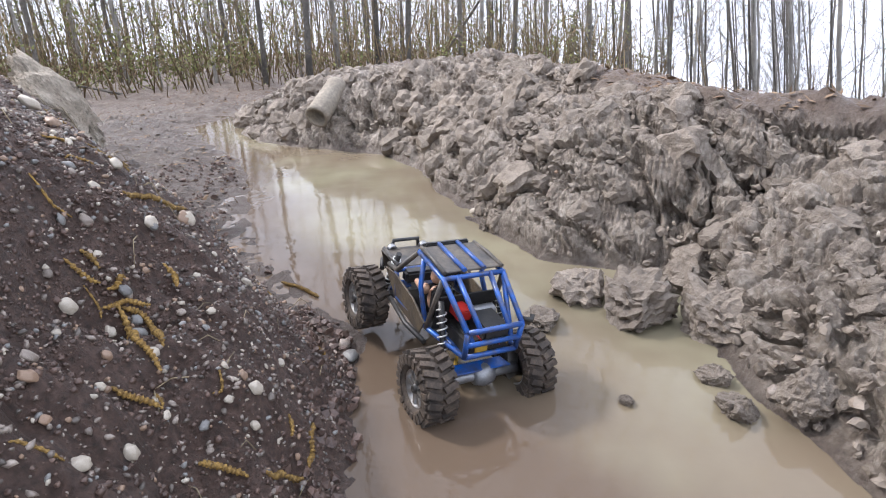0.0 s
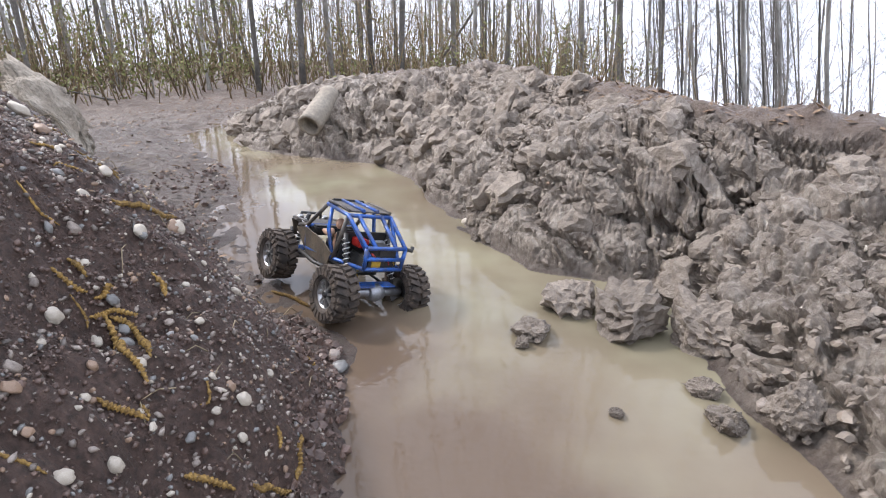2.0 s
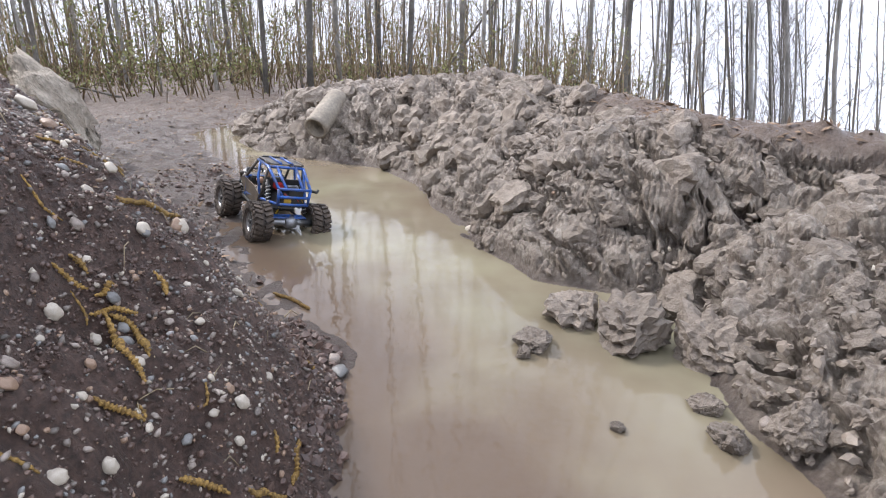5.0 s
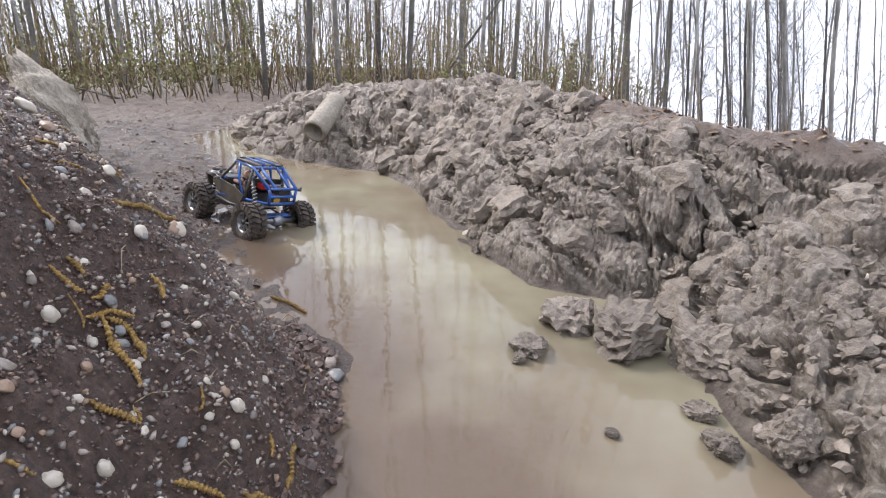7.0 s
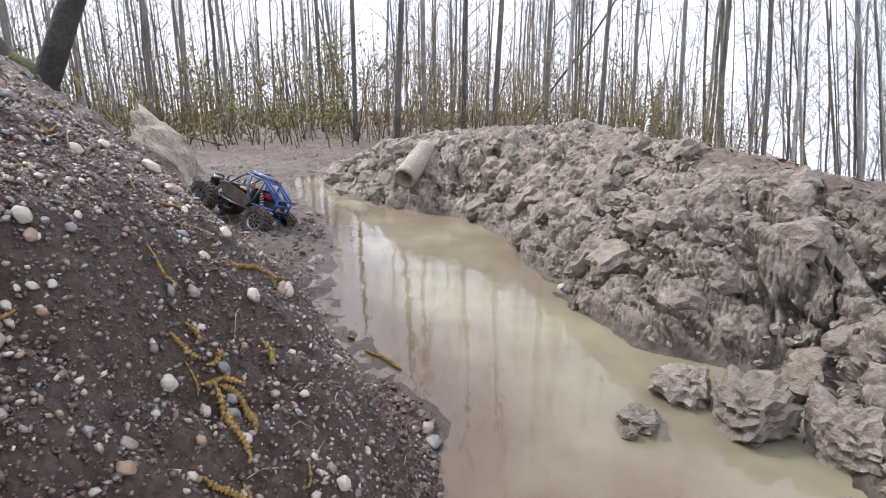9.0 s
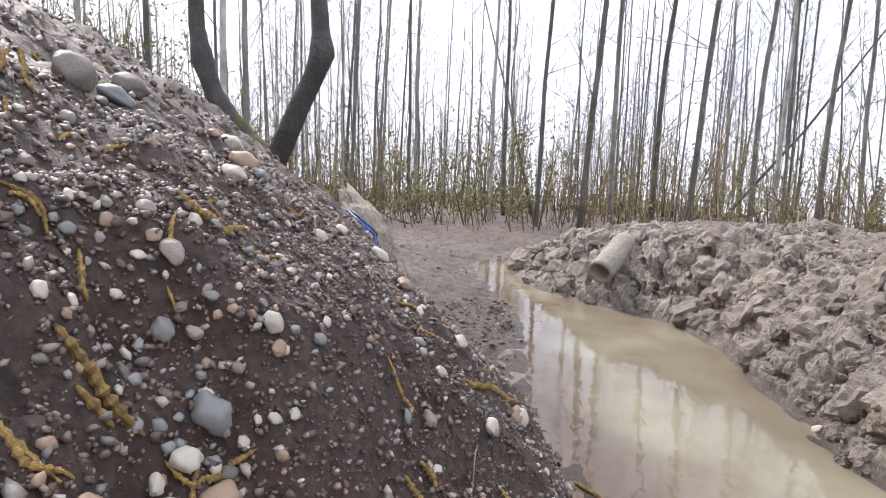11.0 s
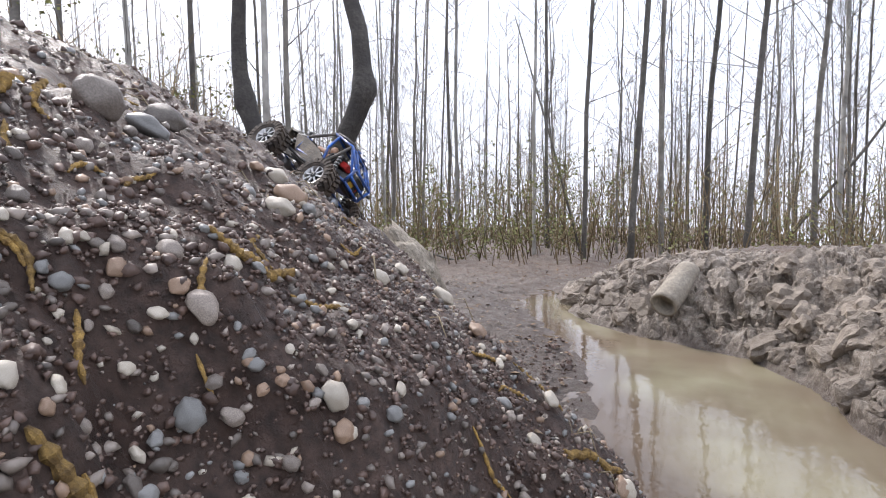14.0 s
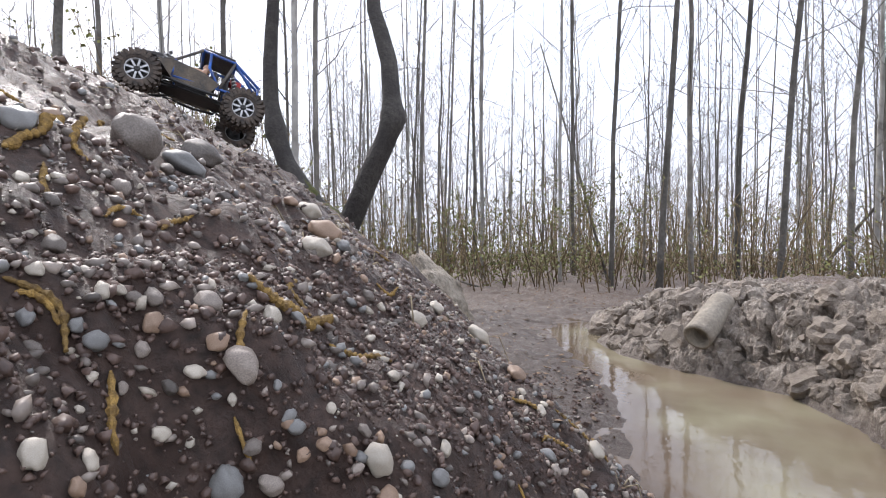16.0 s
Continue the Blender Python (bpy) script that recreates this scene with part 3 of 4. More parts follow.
        for n, line in enumerate(frame_lines):
            part("frame_tube", tube_bm(line, r, 8), PANEL if n in (0, 4) else BLUE, car)
        part("side_panel", slab_bm([(x * 0.086, 0.15, 0.185), (x * 0.089, 0.085, 0.200), (x * 0.089, -0.02, 0.190), (x * 0.088, -0.085, 0.165), (x * 0.082, -0.055, 0.118), (x * 0.080, 0.075, 0.118)], 0.004 * x), MUDDY, car, "dark side panel crusted with mud")
        part("rocker_bar", tube_bm([(x * 0.088, 0.11, 0.118), (x * 0.094, 0.0, 0.112), (x * 0.088, -0.09, 0.118)], 0.006, 8), BLACK, car)
        bm = spun(((-0.001, 0.002), (-0.006, 0.012), (0.006, 0.014), (0.008, 0.002)), 14)
        bmesh.ops.rotate(bm, verts=bm.verts, matrix=Matrix.Rotation(radians(90), 3, "Z"))
        bmesh.ops.translate(bm, verts=bm.verts, vec=(x * 0.045, 0.218, 0.196))
        part("headlight", bm, ALLOY, car)
    for a, b in (((-0.066, -0.225, 0.222), (0.066, -0.225, 0.222)), ((-0.062, -0.222, 0.160), (0.062, -0.222, 0.160)), ((-0.074, -0.115, 0.288), (0.074, -0.115, 0.288)), ((-0.072, 0.010, 0.292), (0.072, 0.010, 0.292)), ((-0.064, -0.224, 0.19), (0.064, -0.224, 0.19)), ((-0.086, 0.09, 0.205), (0.086, 0.09, 0.205))):
        part("cross_tube", tube_bm([a, b], r, 8), BLUE, car)
    part("roof_panel", slab_bm([(-0.070, -0.11, 0.296), (0.070, -0.11, 0.296), (0.068, 0.008, 0.299), (-0.068, 0.008, 0.299)], 0.005), PANEL, car, "dark roof plate speckled with mud")
    part("hood", slab_bm([(-0.084, 0.095, 0.205), (0.084, 0.095, 0.205), (0.072, 0.225, 0.190), (-0.072, 0.225, 0.190)], 0.006), PANEL, car, "dark bonnet with dried mud")
    part("nose_panel", slab_bm([(-0.072, 0.226, 0.192), (0.072, 0.226, 0.192), (0.060, 0.218, 0.140), (-0.060, 0.218, 0.140)], 0.004), MUDDY, car)
    part("front_bumper", tube_bm([(-0.075, 0.205, 0.150), (-0.060, 0.245, 0.155), (0.060, 0.245, 0.155), (0.075, 0.205, 0.150)], 0.0065, 8), BLACK, car)
    part("bumper_hoop", tube_bm([(-0.045, 0.244, 0.155), (-0.035, 0.236, 0.212), (0.035, 0.236, 0.212), (0.045, 0.244, 0.155)], 0.0055, 8), BLACK, car)
    for x in (-0.024, 0.024):
        part("roof_tube", tube_bm([(x, -0.115, 0.303), (x, 0.012, 0.306)], 0.0055, 8), BLUE, car)
    for x in (-1, 1):
        part("hood_rail", tube_bm([(x * 0.078, 0.10, 0.212), (x * 0.074, 0.17, 0.205), (x * 0.064, 0.226, 0.197)], 0.0055, 8), PANEL, car)
        part("roof_edge", tube_bm([(x * 0.071, -0.112, 0.300), (x * 0.070, -0.05, 0.304), (x * 0.068, 0.010, 0.302)], 0.005, 8), PANEL, car, "mud-caked dark roof rail")
    part("motor", spun(((-0.030, 0.003), (-0.030, 0.017), (0.026, 0.017), (0.030, 0.012), (0.030, 0.003)), 18), STEEL, car).location = (0.022, -0.135, 0.205)
    part("receiver_box", box_bm(-0.032, -0.135, 0.215, 0.034, 0.045, 0.024, 0.003), RED, car, "small red electronics box")
    part("rear_panel", slab_bm([(-0.058, -0.20, 0.150), (0.058, -0.20, 0.150), (0.058, -0.10, 0.142), (-0.058, -0.10, 0.142)], 0.004), BLUE, car, "blue lower chassis plate")
    part("light_bar", box_bm(0, 0.016, 0.303, 0.11, 0.012, 0.012, 0.003), BLACK, car)
    part("rear_link", tube_bm([(-0.062, -0.19, TYRE + 0.012), (0.02, -0.07, 0.135)], 0.004, 8), YELLOW, car, "muddy yellow suspension link")
    part("dashboard", box_bm(0, 0.075, 0.195, 0.145, 0.03, 0.03, 0.006), BLACK, car)
    part("firewall", slab_bm([(-0.075, -0.09, 0.15), (0.075, -0.09, 0.15), (0.07, -0.105, 0.24), (-0.07, -0.105, 0.24)], 0.004), BLACK, car)
    part("seat", box_bm(-0.035, -0.055, 0.19, 0.055, 0.03, 0.085, 0.01), BLACK, car)
    bm = bmesh.new()
    for x, y, z, sx, sy, sz in ((-0.036, -0.025, 0.185, 0.020, 0.017, 0.034), (-0.036, -0.02, 0.240, 0.015, 0.016, 0.018), (-0.060, 0.005, 0.205, 0.009, 0.034, 0.010), (-0.062, -0.02, 0.212, 0.010, 0.012, 0.014)):
        bmesh.ops.create_icosphere(bm, subdivisions=2, radius=1, matrix=Matrix.Translation((x, y, z)) @ Matrix.Diagonal((sx, sy, sz, 1)))
    for face in bm.faces:
        face.smooth = True
    part("driver_doll", bm, SKIN, car, "small plastic driver doll")
    part("winch_hook", tube_bm([(0.085, -0.20, 0.215), (0.105, -0.205, 0.212), (0.11, -0.20, 0.222)], 0.006, 7), BLACK, car)
    return car, wheels


# ---- stones, clods and fallen things ----
def blob_mesh(name, rng, mat, rough=0.12, subdiv=2, squash=(1, 1, 1), sharp=False):
    """A worn stone, or with sharp a broken clod, about one metre across before scaling."""
    bm = bmesh.new()
    bmesh.ops.create_icosphere(bm, subdivisions=subdiv, radius=0.5)
    off = Vector((rng.uniform(-50, 50), rng.uniform(-50, 50), rng.uniform(-50, 50)))
    cuts = [(Vector((rng.gauss(0, 1), rng.gauss(0, 1), rng.gauss(0, 1))).normalized(), rng.uniform(0.26, 0.42)) for _ in range(9 if sharp else 3)]
    for v in bm.verts:
        n = v.co.normalized()
        v.co += n * rough * noise.noise(n * 1.6 + off)
        if sharp:
            v.co += n * 0.15 * noise.noise(n * 4 + off)
        for way, far in cuts:
            over = v.co.dot(way) - far
            if over > 0:
                v.co -= way * over * (0.85 if sharp else 0.5)
        if sharp:
            v.co += n * (0.085 * noise.noise(n * 7 + off) + 0.045 * noise.noise(n * 17 + off) + 0.028 * noise.noise(n * 37 + off))
        v.co = Vector((v.co.x * squash[0], v.co.y * squash[1], v.co.z * squash[2]))
    for f in bm.faces:
        f.smooth = not sharp
    me = bpy.data.meshes.new(name)
    bm.to_mesh(me)
    bm.free()
    me.materials.append(mat)
    return me


srng = random.Random(12)
STONES = {mat: [blob_mesh("stone", srng, mat, 0.15, 3, (1, srng.uniform(0.7, 0.95), srng.uniform(0.5, 0.75))) for _ in range(5)] for mat in (STONE, STONE_PALE, STONE_BLUE, STONE_RED)}
CLODS = [blob_mesh("clod", srng, CLAY, 0.22, 3, (1, srng.uniform(0.75, 1), srng.uniform(0.55, 0.8)), True) for _ in range(9)]
WORDS = {STONE: "rounded grey river stone in wet soil", STONE_PALE: "smooth pale cream river stone in wet soil", STONE_BLUE: "smooth blue-grey river stone in wet soil", STONE_RED: "rounded rusty brown stone in wet soil"}


def lay(data, name, x, y, size, label, category, group, sink=0.15, rng=srng, z=None):
    """Rests a mesh on the ground, sunk in a little and turned at random, on the slope."""
    e = 0.03
    slope = Vector((height(x - e, y) - height(x + e, y), height(x, y - e) - height(x, y + e), 2 * e)).normalized()
    up = slope.to_track_quat("Z", "Y").to_matrix().to_4x4()
    at = Vector((x, y, height(x, y) if z is None else z)) + slope * size * (0.3 - sink)
    ob = tagged(new(name, data), label, category, group)
    ob.matrix_basis = Matrix.Translation(at) @ up @ Matrix.Rotation(rng.uniform(0, 6.28), 4, "Z") @ Matrix.Rotation(rng.gauss(0, 0.25), 4, "X") @ Matrix.Scale(size, 4)
    return ob


def stone(x, y, size, mat):
    lay(srng.choice(STONES[mat]), "stone", x, y, size, WORDS[mat], "stone", "stones on the bank")


stone(-0.794, 0.528, 0.033, STONE_BLUE)
stone(-0.905, 0.615, 0.028, STONE_RED)
stone(-0.852, 0.673, 0.059, STONE)
stone(-0.985, 0.871, 0.062, STONE)
stone(-0.881, 0.757, 0.056, STONE_BLUE)
stone(-0.666, 0.755, 0.034, STONE_PALE)
stone(-0.790, 0.923, 0.053, STONE_RED)
stone(-0.869, 0.982, 0.039, STONE_PALE)
stone(-0.752, 0.917, 0.027, STONE_BLUE)
stone(-0.753, 0.797, 0.027, STONE_BLUE)
stone(-0.641, 0.468, 0.017, STONE)
stone(-0.602, 0.466, 0.009, STONE_PALE)
stone(-0.594, 0.433, 0.011, STONE_PALE)
stone(-0.582, 0.463, 0.012, STONE_PALE)
stone(-0.583, 0.473, 0.011, STONE_PALE)
stone(-0.579, 0.480, 0.011, STONE)
stone(-0.576, 0.492, 0.014, STONE)
stone(-0.565, 0.524, 0.020, STONE)
stone(-0.547, 0.564, 0.017, STONE_PALE)
stone(-0.548, 0.592, 0.015, STONE_BLUE)
stone(-0.566, 0.484, 0.017, STONE_RED)
stone(-0.542, 0.512, 0.016, STONE_RED)
stone(-0.530, 0.519, 0.026, STONE)
stone(-0.543, 0.495, 0.013, STONE_PALE)
stone(-0.563, 0.446, 0.016, STONE_BLUE)
stone(-0.571, 0.441, 0.011, STONE_BLUE)
stone(-0.580, 0.420, 0.012, STONE_BLUE)
stone(-0.569, 0.417, 0.010, STONE)
stone(-0.560, 0.472, 0.011, STONE)
stone(-0.547, 0.480, 0.011, STONE)
stone(-0.604, 0.867, 0.026, STONE_PALE)
stone(-0.664, 1.028, 0.027, STONE_PALE)
stone(-0.657, 1.154, 0.047, STONE_PALE)
stone(-0.532, 1.017, 0.038, STONE_RED)
stone(-0.511, 0.669, 0.014, STONE_PALE)
stone(-0.476, 0.957, 0.020, STONE_PALE)
stone(-0.486, 0.546, 0.011, STONE_RED)
stone(-0.503, 0.533, 0.011, STONE_BLUE)
stone(-0.538, 0.466, 0.011, STONE_PALE)
stone(-0.510, 0.385, 0.015, STONE_PALE)
stone(-0.445, 0.626, 0.018, STONE_BLUE)
stone(-0.456, 0.601, 0.013, STONE_BLUE)
stone(-0.500, 0.513, 0.016, STONE)
stone(-0.492, 0.533, 0.011, STONE_RED)
stone(-0.456, 0.657, 0.014, STONE_PALE)
stone(-0.429, 0.864, 0.015, STONE)
stone(-0.528, 0.478, 0.007, STONE_PALE)
stone(-0.512, 0.533, 0.008, STONE_BLUE)
stone(-0.525, 0.507, 0.008, STONE_PALE)
stone(-0.551, 0.453, 0.008, STONE)
stone(-0.537, 0.421, 0.006, STONE_PALE)
stone(-0.506, 0.400, 0.010, STONE_RED)
stone(-0.598, 0.728, 0.013, STONE_BLUE)
stone(-0.555, 0.699, 0.012, STONE_PALE)
stone(-0.613, 0.778, 0.015, STONE)
stone(-0.735, 0.693, 0.018, STONE)
stone(-0.572, 0.563, 0.011, STONE_BLUE)
stone(-0.552, 0.437, 0.007, STONE_PALE)
stone(-0.562, 0.459, 0.007, STONE_BLUE)
stone(-0.465, 0.491, 0.040, STONE_BLUE)
stone(-0.428, 0.458, 0.041, STONE_RED)
stone(-0.439, 0.415, 0.029, STONE_PALE)
stone(-0.418, 0.338, 0.036, STONE_RED)
stone(-0.409, 0.295, 0.024, STONE_PALE)
stone(-0.422, 0.290, 0.021, STONE_BLUE)
stone(-0.454, 0.452, 0.028, STONE_PALE)
stone(-0.450, 0.419, 0.017, STONE_PALE)
stone(-0.471, 0.444, 0.014, STONE_BLUE)
stone(-0.473, 0.424, 0.014, STONE_BLUE)
stone(-0.463, 0.445, 0.013, STONE_BLUE)
stone(-0.457, 0.496, 0.017, STONE_BLUE)
stone(-0.440, 0.504, 0.012, STONE_PALE)
stone(-0.426, 0.528, 0.014, STONE_PALE)
stone(-0.428, 0.559, 0.013, STONE_PALE)
stone(-0.468, 0.580, 0.024, STONE_PALE)
stone(-0.457, 0.574, 0.019, STONE_RED)
stone(-0.511, 0.488, 0.024, STONE_BLUE)
stone(-0.327, 0.892, 0.021, STONE_BLUE)
stone(-0.324, 1.029, 0.035, STONE_PALE)
stone(-0.266, 0.992, 0.014, STONE_PALE)
stone(-0.321, 0.739, 0.024, STONE_BLUE)
stone(-0.406, 0.764, 0.020, STONE_BLUE)
stone(-0.360, 0.650, 0.030, STONE_PALE)
stone(-0.325, 0.680, 0.020, STONE_PALE)
stone(-0.294, 0.705, 0.024, STONE_BLUE)
stone(-0.313, 0.489, 0.023, STONE)
stone(-0.143, 0.697, 0.020, STONE_RED)
stone(-0.164, 0.687, 0.013, STONE_PALE)
stone(-0.127, 0.697, 0.029, STONE_PALE)
stone(-0.153, 0.652, 0.017, STONE_PALE)
stone(-0.110, 0.721, 0.018, STONE)
stone(-0.235, 0.410, 0.026, STONE_PALE)
stone(-0.271, 0.429, 0.015, STONE_RED)
stone(-0.219, 0.477, 0.026, STONE_PALE)
stone(-0.031, 1.119, 0.050, STONE_BLUE)
stone(-0.050, 1.166, 0.035, STONE)
stone(-0.295, 0.455, 0.025, STONE_RED)
stone(-0.331, 1.024, 0.041, STONE_RED)
stone(-0.332, 0.894, 0.027, STONE_PALE)
stone(-0.412, 0.977, 0.027, STONE_PALE)
stone(-0.390, 0.802, 0.024, STONE)
stone(-0.247, 0.643, 0.017, STONE_PALE)
stone(-0.244, 0.751, 0.016, STONE)
stone(-0.257, 0.869, 0.017, STONE_PALE)
stone(-0.213, 0.997, 0.025, STONE_PALE)
stone(-0.361, 0.761, 0.016, STONE_PALE)
stone(-0.380, 0.661, 0.017, STONE)
stone(-0.179, 0.935, 0.018, STONE_BLUE)
stone(-0.207, 0.780, 0.018, STONE_PALE)
stone(-0.278, 0.548, 0.016, STONE_PALE)
stone(-0.212, 0.571, 0.016, STONE_PALE)
stone(-0.177, 0.603, 0.019, STONE_BLUE)
stone(-0.337, 0.581, 0.014, STONE_PALE)
stone(-0.147, 1.153, 0.025, STONE)
stone(-0.122, 0.847, 0.018, STONE_PALE)
for _ in range(26):
    stone(-0.47 + srng.gauss(0, 0.02), 0.47 + srng.gauss(0, 0.05), srng.uniform(0.008, 0.014), srng.choice((STONE, STONE_PALE, STONE_BLUE)))
stone(0.885, 0.873, 0.036, STONE)
stone(0.374, 2.228, 0.040, STONE_PALE)

count = 0
while count < 160:
    x, y = srng.uniform(-1.5, 0.0), srng.uniform(0.25, 2.4)
    if height(x, y) < 0.02 or height(x, y, "gravel") < 0.5 or (y > 1.2 and srng.random() < 0.5):
        continue
    near = 0.55 + 0.45 * min(1, max(0, (y - 0.3)))
    stone(x, y, near * srng.choice((0.010, 0.013, 0.016, 0.020, 0.028)), srng.choice((STONE, STONE, STONE, STONE_PALE, STONE_BLUE, STONE_RED)))
    count += 1


def scatter(name, data, spots, label):
    """Countless small pieces in one mesh: copies of one low mesh, turned and scaled."""
    co = np.array([v.co for v in data.vertices])
    tri = np.array([list(p.vertices) for p in data.polygons])
    allv, allf = [], []
    for n, (x, y, z, s) in enumerate(spots):
        m = np.array(Euler((srng.uniform(0, 6.28), srng.gauss(0, 0.4), srng.uniform(0, 6.28))).to_matrix())
        allv.append((co * (s, s * srng.uniform(0.6, 1), s)) @ m.T + (x, y, z + 0.12 * s))
        allf.append(tri + n * len(co))
    me = mesh_of(name, np.concatenate(allv).tolist(), np.concatenate(allf).tolist(), data.materials[0], name in ("pebbles", "soil_crumbs"))
    return tagged(new(name, me), label, name.replace("_", " "), kind="stuff")


def spots_on(number, xr, yr, pick, lo, hi, power=2.5):
    x = np.random.uniform(*xr, number)
    y = np.random.uniform(*yr, number)
    z, clay, gravel, floor = land(x, y)
    keep = pick(z, clay, gravel, floor) & (z > 0.004)
    s = lo + (hi - lo) * np.random.uniform(0, 1, number) ** power
    return np.stack([x, y, z, s], 1)[keep]


on_bank = lambda z, c, g, f: g > 0.5
on_clay = lambda z, c, g, f: (c > 0.5) & (g < 0.3)
on_flat = lambda z, c, g, f: (c < 0.3) & (g < 0.4) & (z < 0.3)
for mat, share in ((STONE, 8500), (STONE_PALE, 1500), (STONE_BLUE, 1900), (STONE_RED, 1900)):
    low = blob_mesh("pebble", srng, mat, 0.45, 1, (1, 0.8, 0.6))
    near = spots_on(share * 11 // 20, (-0.85, 0.0), (0.22, 1.3), on_bank, 0.003, 0.016, 2.6)
    far = spots_on(share // 2, (-2.4, -0.1), (0.2, 2.9), on_bank, 0.005, 0.018, 3)
    flat = spots_on(share // 4, (-2.6, 0.2), (1.3, 6.0), on_flat, 0.006, 0.02)
    clay_bits = spots_on(share // 14, (-0.2, 2.4), (0.5, 4.5), on_clay, 0.006, 0.024)
    scatter("pebbles", low, np.concatenate([near, far, flat, clay_bits]), "countless small pebbles strewn over wet soil")
SOIL = plain("wet_soil_crumb", (0.075, 0.046, 0.035), (0.155, 0.10, 0.076), 30, 0.5, 0, 0.5, 0.002, 0.3)
crumb = blob_mesh("crumb", srng, SOIL, 0.5, 1, (1, 0.85, 0.65))
scatter("soil_crumbs", crumb, np.concatenate([spots_on(9000, (-0.85, 0.06), (0.3, 1.6), on_bank, 0.003, 0.016, 2.2), spots_on(8000, (-0.66, -0.3), (0.26, 0.95), on_bank, 0.0022, 0.0085, 1.8), spots_on(2200, (-2.4, -0.85), (0.5, 3.0), on_bank, 0.008, 0.026), spots_on(900, (-0.85, -0.1), (1.3, 3.0), on_bank, 0.008, 0.028)]), "crumbs of dark wet soil")
on_edge = lambda z, c, g, f: (z < 0.11) & (c < 0.3)
scatter("shore_rubble", crumb, np.concatenate([spots_on(2200, (-0.2, 0.10), (0.35, 1.7), on_edge, 0.006, 0.035), spots_on(1500, (-1.2, 0.0), (1.4, 3.4), on_edge, 0.008, 0.04)]), "wet crumbs of soil along the water's edge")
crumb = blob_mesh("crumb", srng, CLAY, 0.4, 2, (1, 0.85, 0.6), True)
scatter("clay_crumbs", crumb, np.concatenate([spots_on(7600, (0.2, 1.8), (0.5, 2.7), on_clay, 0.009, 0.046, 2.2) - (0, 0, 0.003, 0), spots_on(3400, (-1.2, 2.2), (2.2, 5.2), on_clay, 0.015, 0.06, 2.2) - (0, 0, 0.004, 0)]), "crumbled lumps of grey-brown clay")


def clod(x, y, size, sink=0.2, z=None):
    return lay(srng.choice(CLODS), "clay_clod", x, y, size, "broken lump of grey-brown wet clay", "clay clod", "clods of the dug heap", sink, srng, z)


LARGE = [blob_mesh("clod", srng, CLAY, 0.22, 4, (1, srng.uniform(0.8, 1), srng.uniform(0.6, 0.8)), True) for _ in range(4)]
SMALL, CLODS = CLODS, LARGE
clod(0.735, 1.28, 0.25, 0.17, 0)
clod(0.63, 1.43, 0.20, 0.2, 0)
clod(0.80, 1.40, 0.16, 0.14, 0)
clod(0.47, 1.25, 0.12, 0.22, 0)
clod(0.43, 1.20, 0.05, 0.14, 0)
clod(0.80, 0.97, 0.08, 0.2, 0)
clod(0.80, 0.85, 0.10, 0.2, 0)
clod(0.58, 0.90, 0.035, 0.14, 0)
clod(0.40, 2.02, 0.07, 0.2, 0)
clod(0.93, 1.17, 0.22, 0.1, 0.02)
clod(0.92, 0.82, 0.12, 0.1)
CLODS = SMALL
count = 0
while count < 288:
    y = srng.uniform(0.6, 4.7)
    x = float(np.interp(y, SHORE_Y, SHORE_R)) + srng.random() ** 1.2
    if height(x, y, "clay") < 0.4:
        continue
    clod(x, y, srng.choice((0.04, 0.05, 0.07, 0.09, 0.12, 0.16)) * (0.8 + 0.12 * y), 0.26)
    count += 1

# boulder and log
b = blob_mesh("boulder", random.Random(7), BOULDER, 0.14, 4, (1.0, 0.7, 0.62), True)
for p in b.polygons:
    p.use_smooth = True
rock = tagged(new("boulder", b), "pale weathered boulder half sunk in the bank", "boulder")
rock.matrix_basis = Matrix.Translation((-1.86, 3.28, 0.34)) @ Euler((0, radians(44), radians(-24))).to_matrix().to_4x4() @ Matrix.Diagonal((1.0, 0.58, 0.62, 1))


def build_log():
    log = tagged(new("log"), "short pale hollow log lying on the clay", "log")
    a, b = Vector((-0.49, 3.62, 0.20)), Vector((-0.375, 3.90, 0.365))
    along = (b - a).normalized()
    u = along.orthogonal().normalized()
    w = along.cross(u)
    bm = bmesh.new()
    rings = []
    for n in range(15):
        ring = []
        inner = n > 12
        t = min(n, 12) / 12 if not inner else (0.0 if n == 13 else 0.25)
        for k in range(28):
            ang = 2 * math.pi * k / 28
            r = (0.076 - 0.006 * t) * (1 + 0.05 * noise.noise(Vector((math.cos(ang) * 2, math.sin(ang) * 2, t * 3))))
            r = r * (0.78 if inner else 1) * (0.9 if n == 12 else 1)
            ring.append(bm.verts.new(a.lerp(b, t) + r * (math.cos(ang) * u + math.sin(ang) * w)))
        rings.append(ring)
    for p, q in [(n, n + 1) for n in range(12)] + [(13, 0), (14, 13)]:
        for k in range(28):
            bm.faces.new((rings[p][k], rings[p][(k + 1) % 28], rings[q][(k + 1) % 28], rings[q][k])).smooth = True
    bm.faces.new(rings[12])
    bm.faces.new(rings[14][::-1])
    part("bark_shell", bm, LOG, log)


build_log()


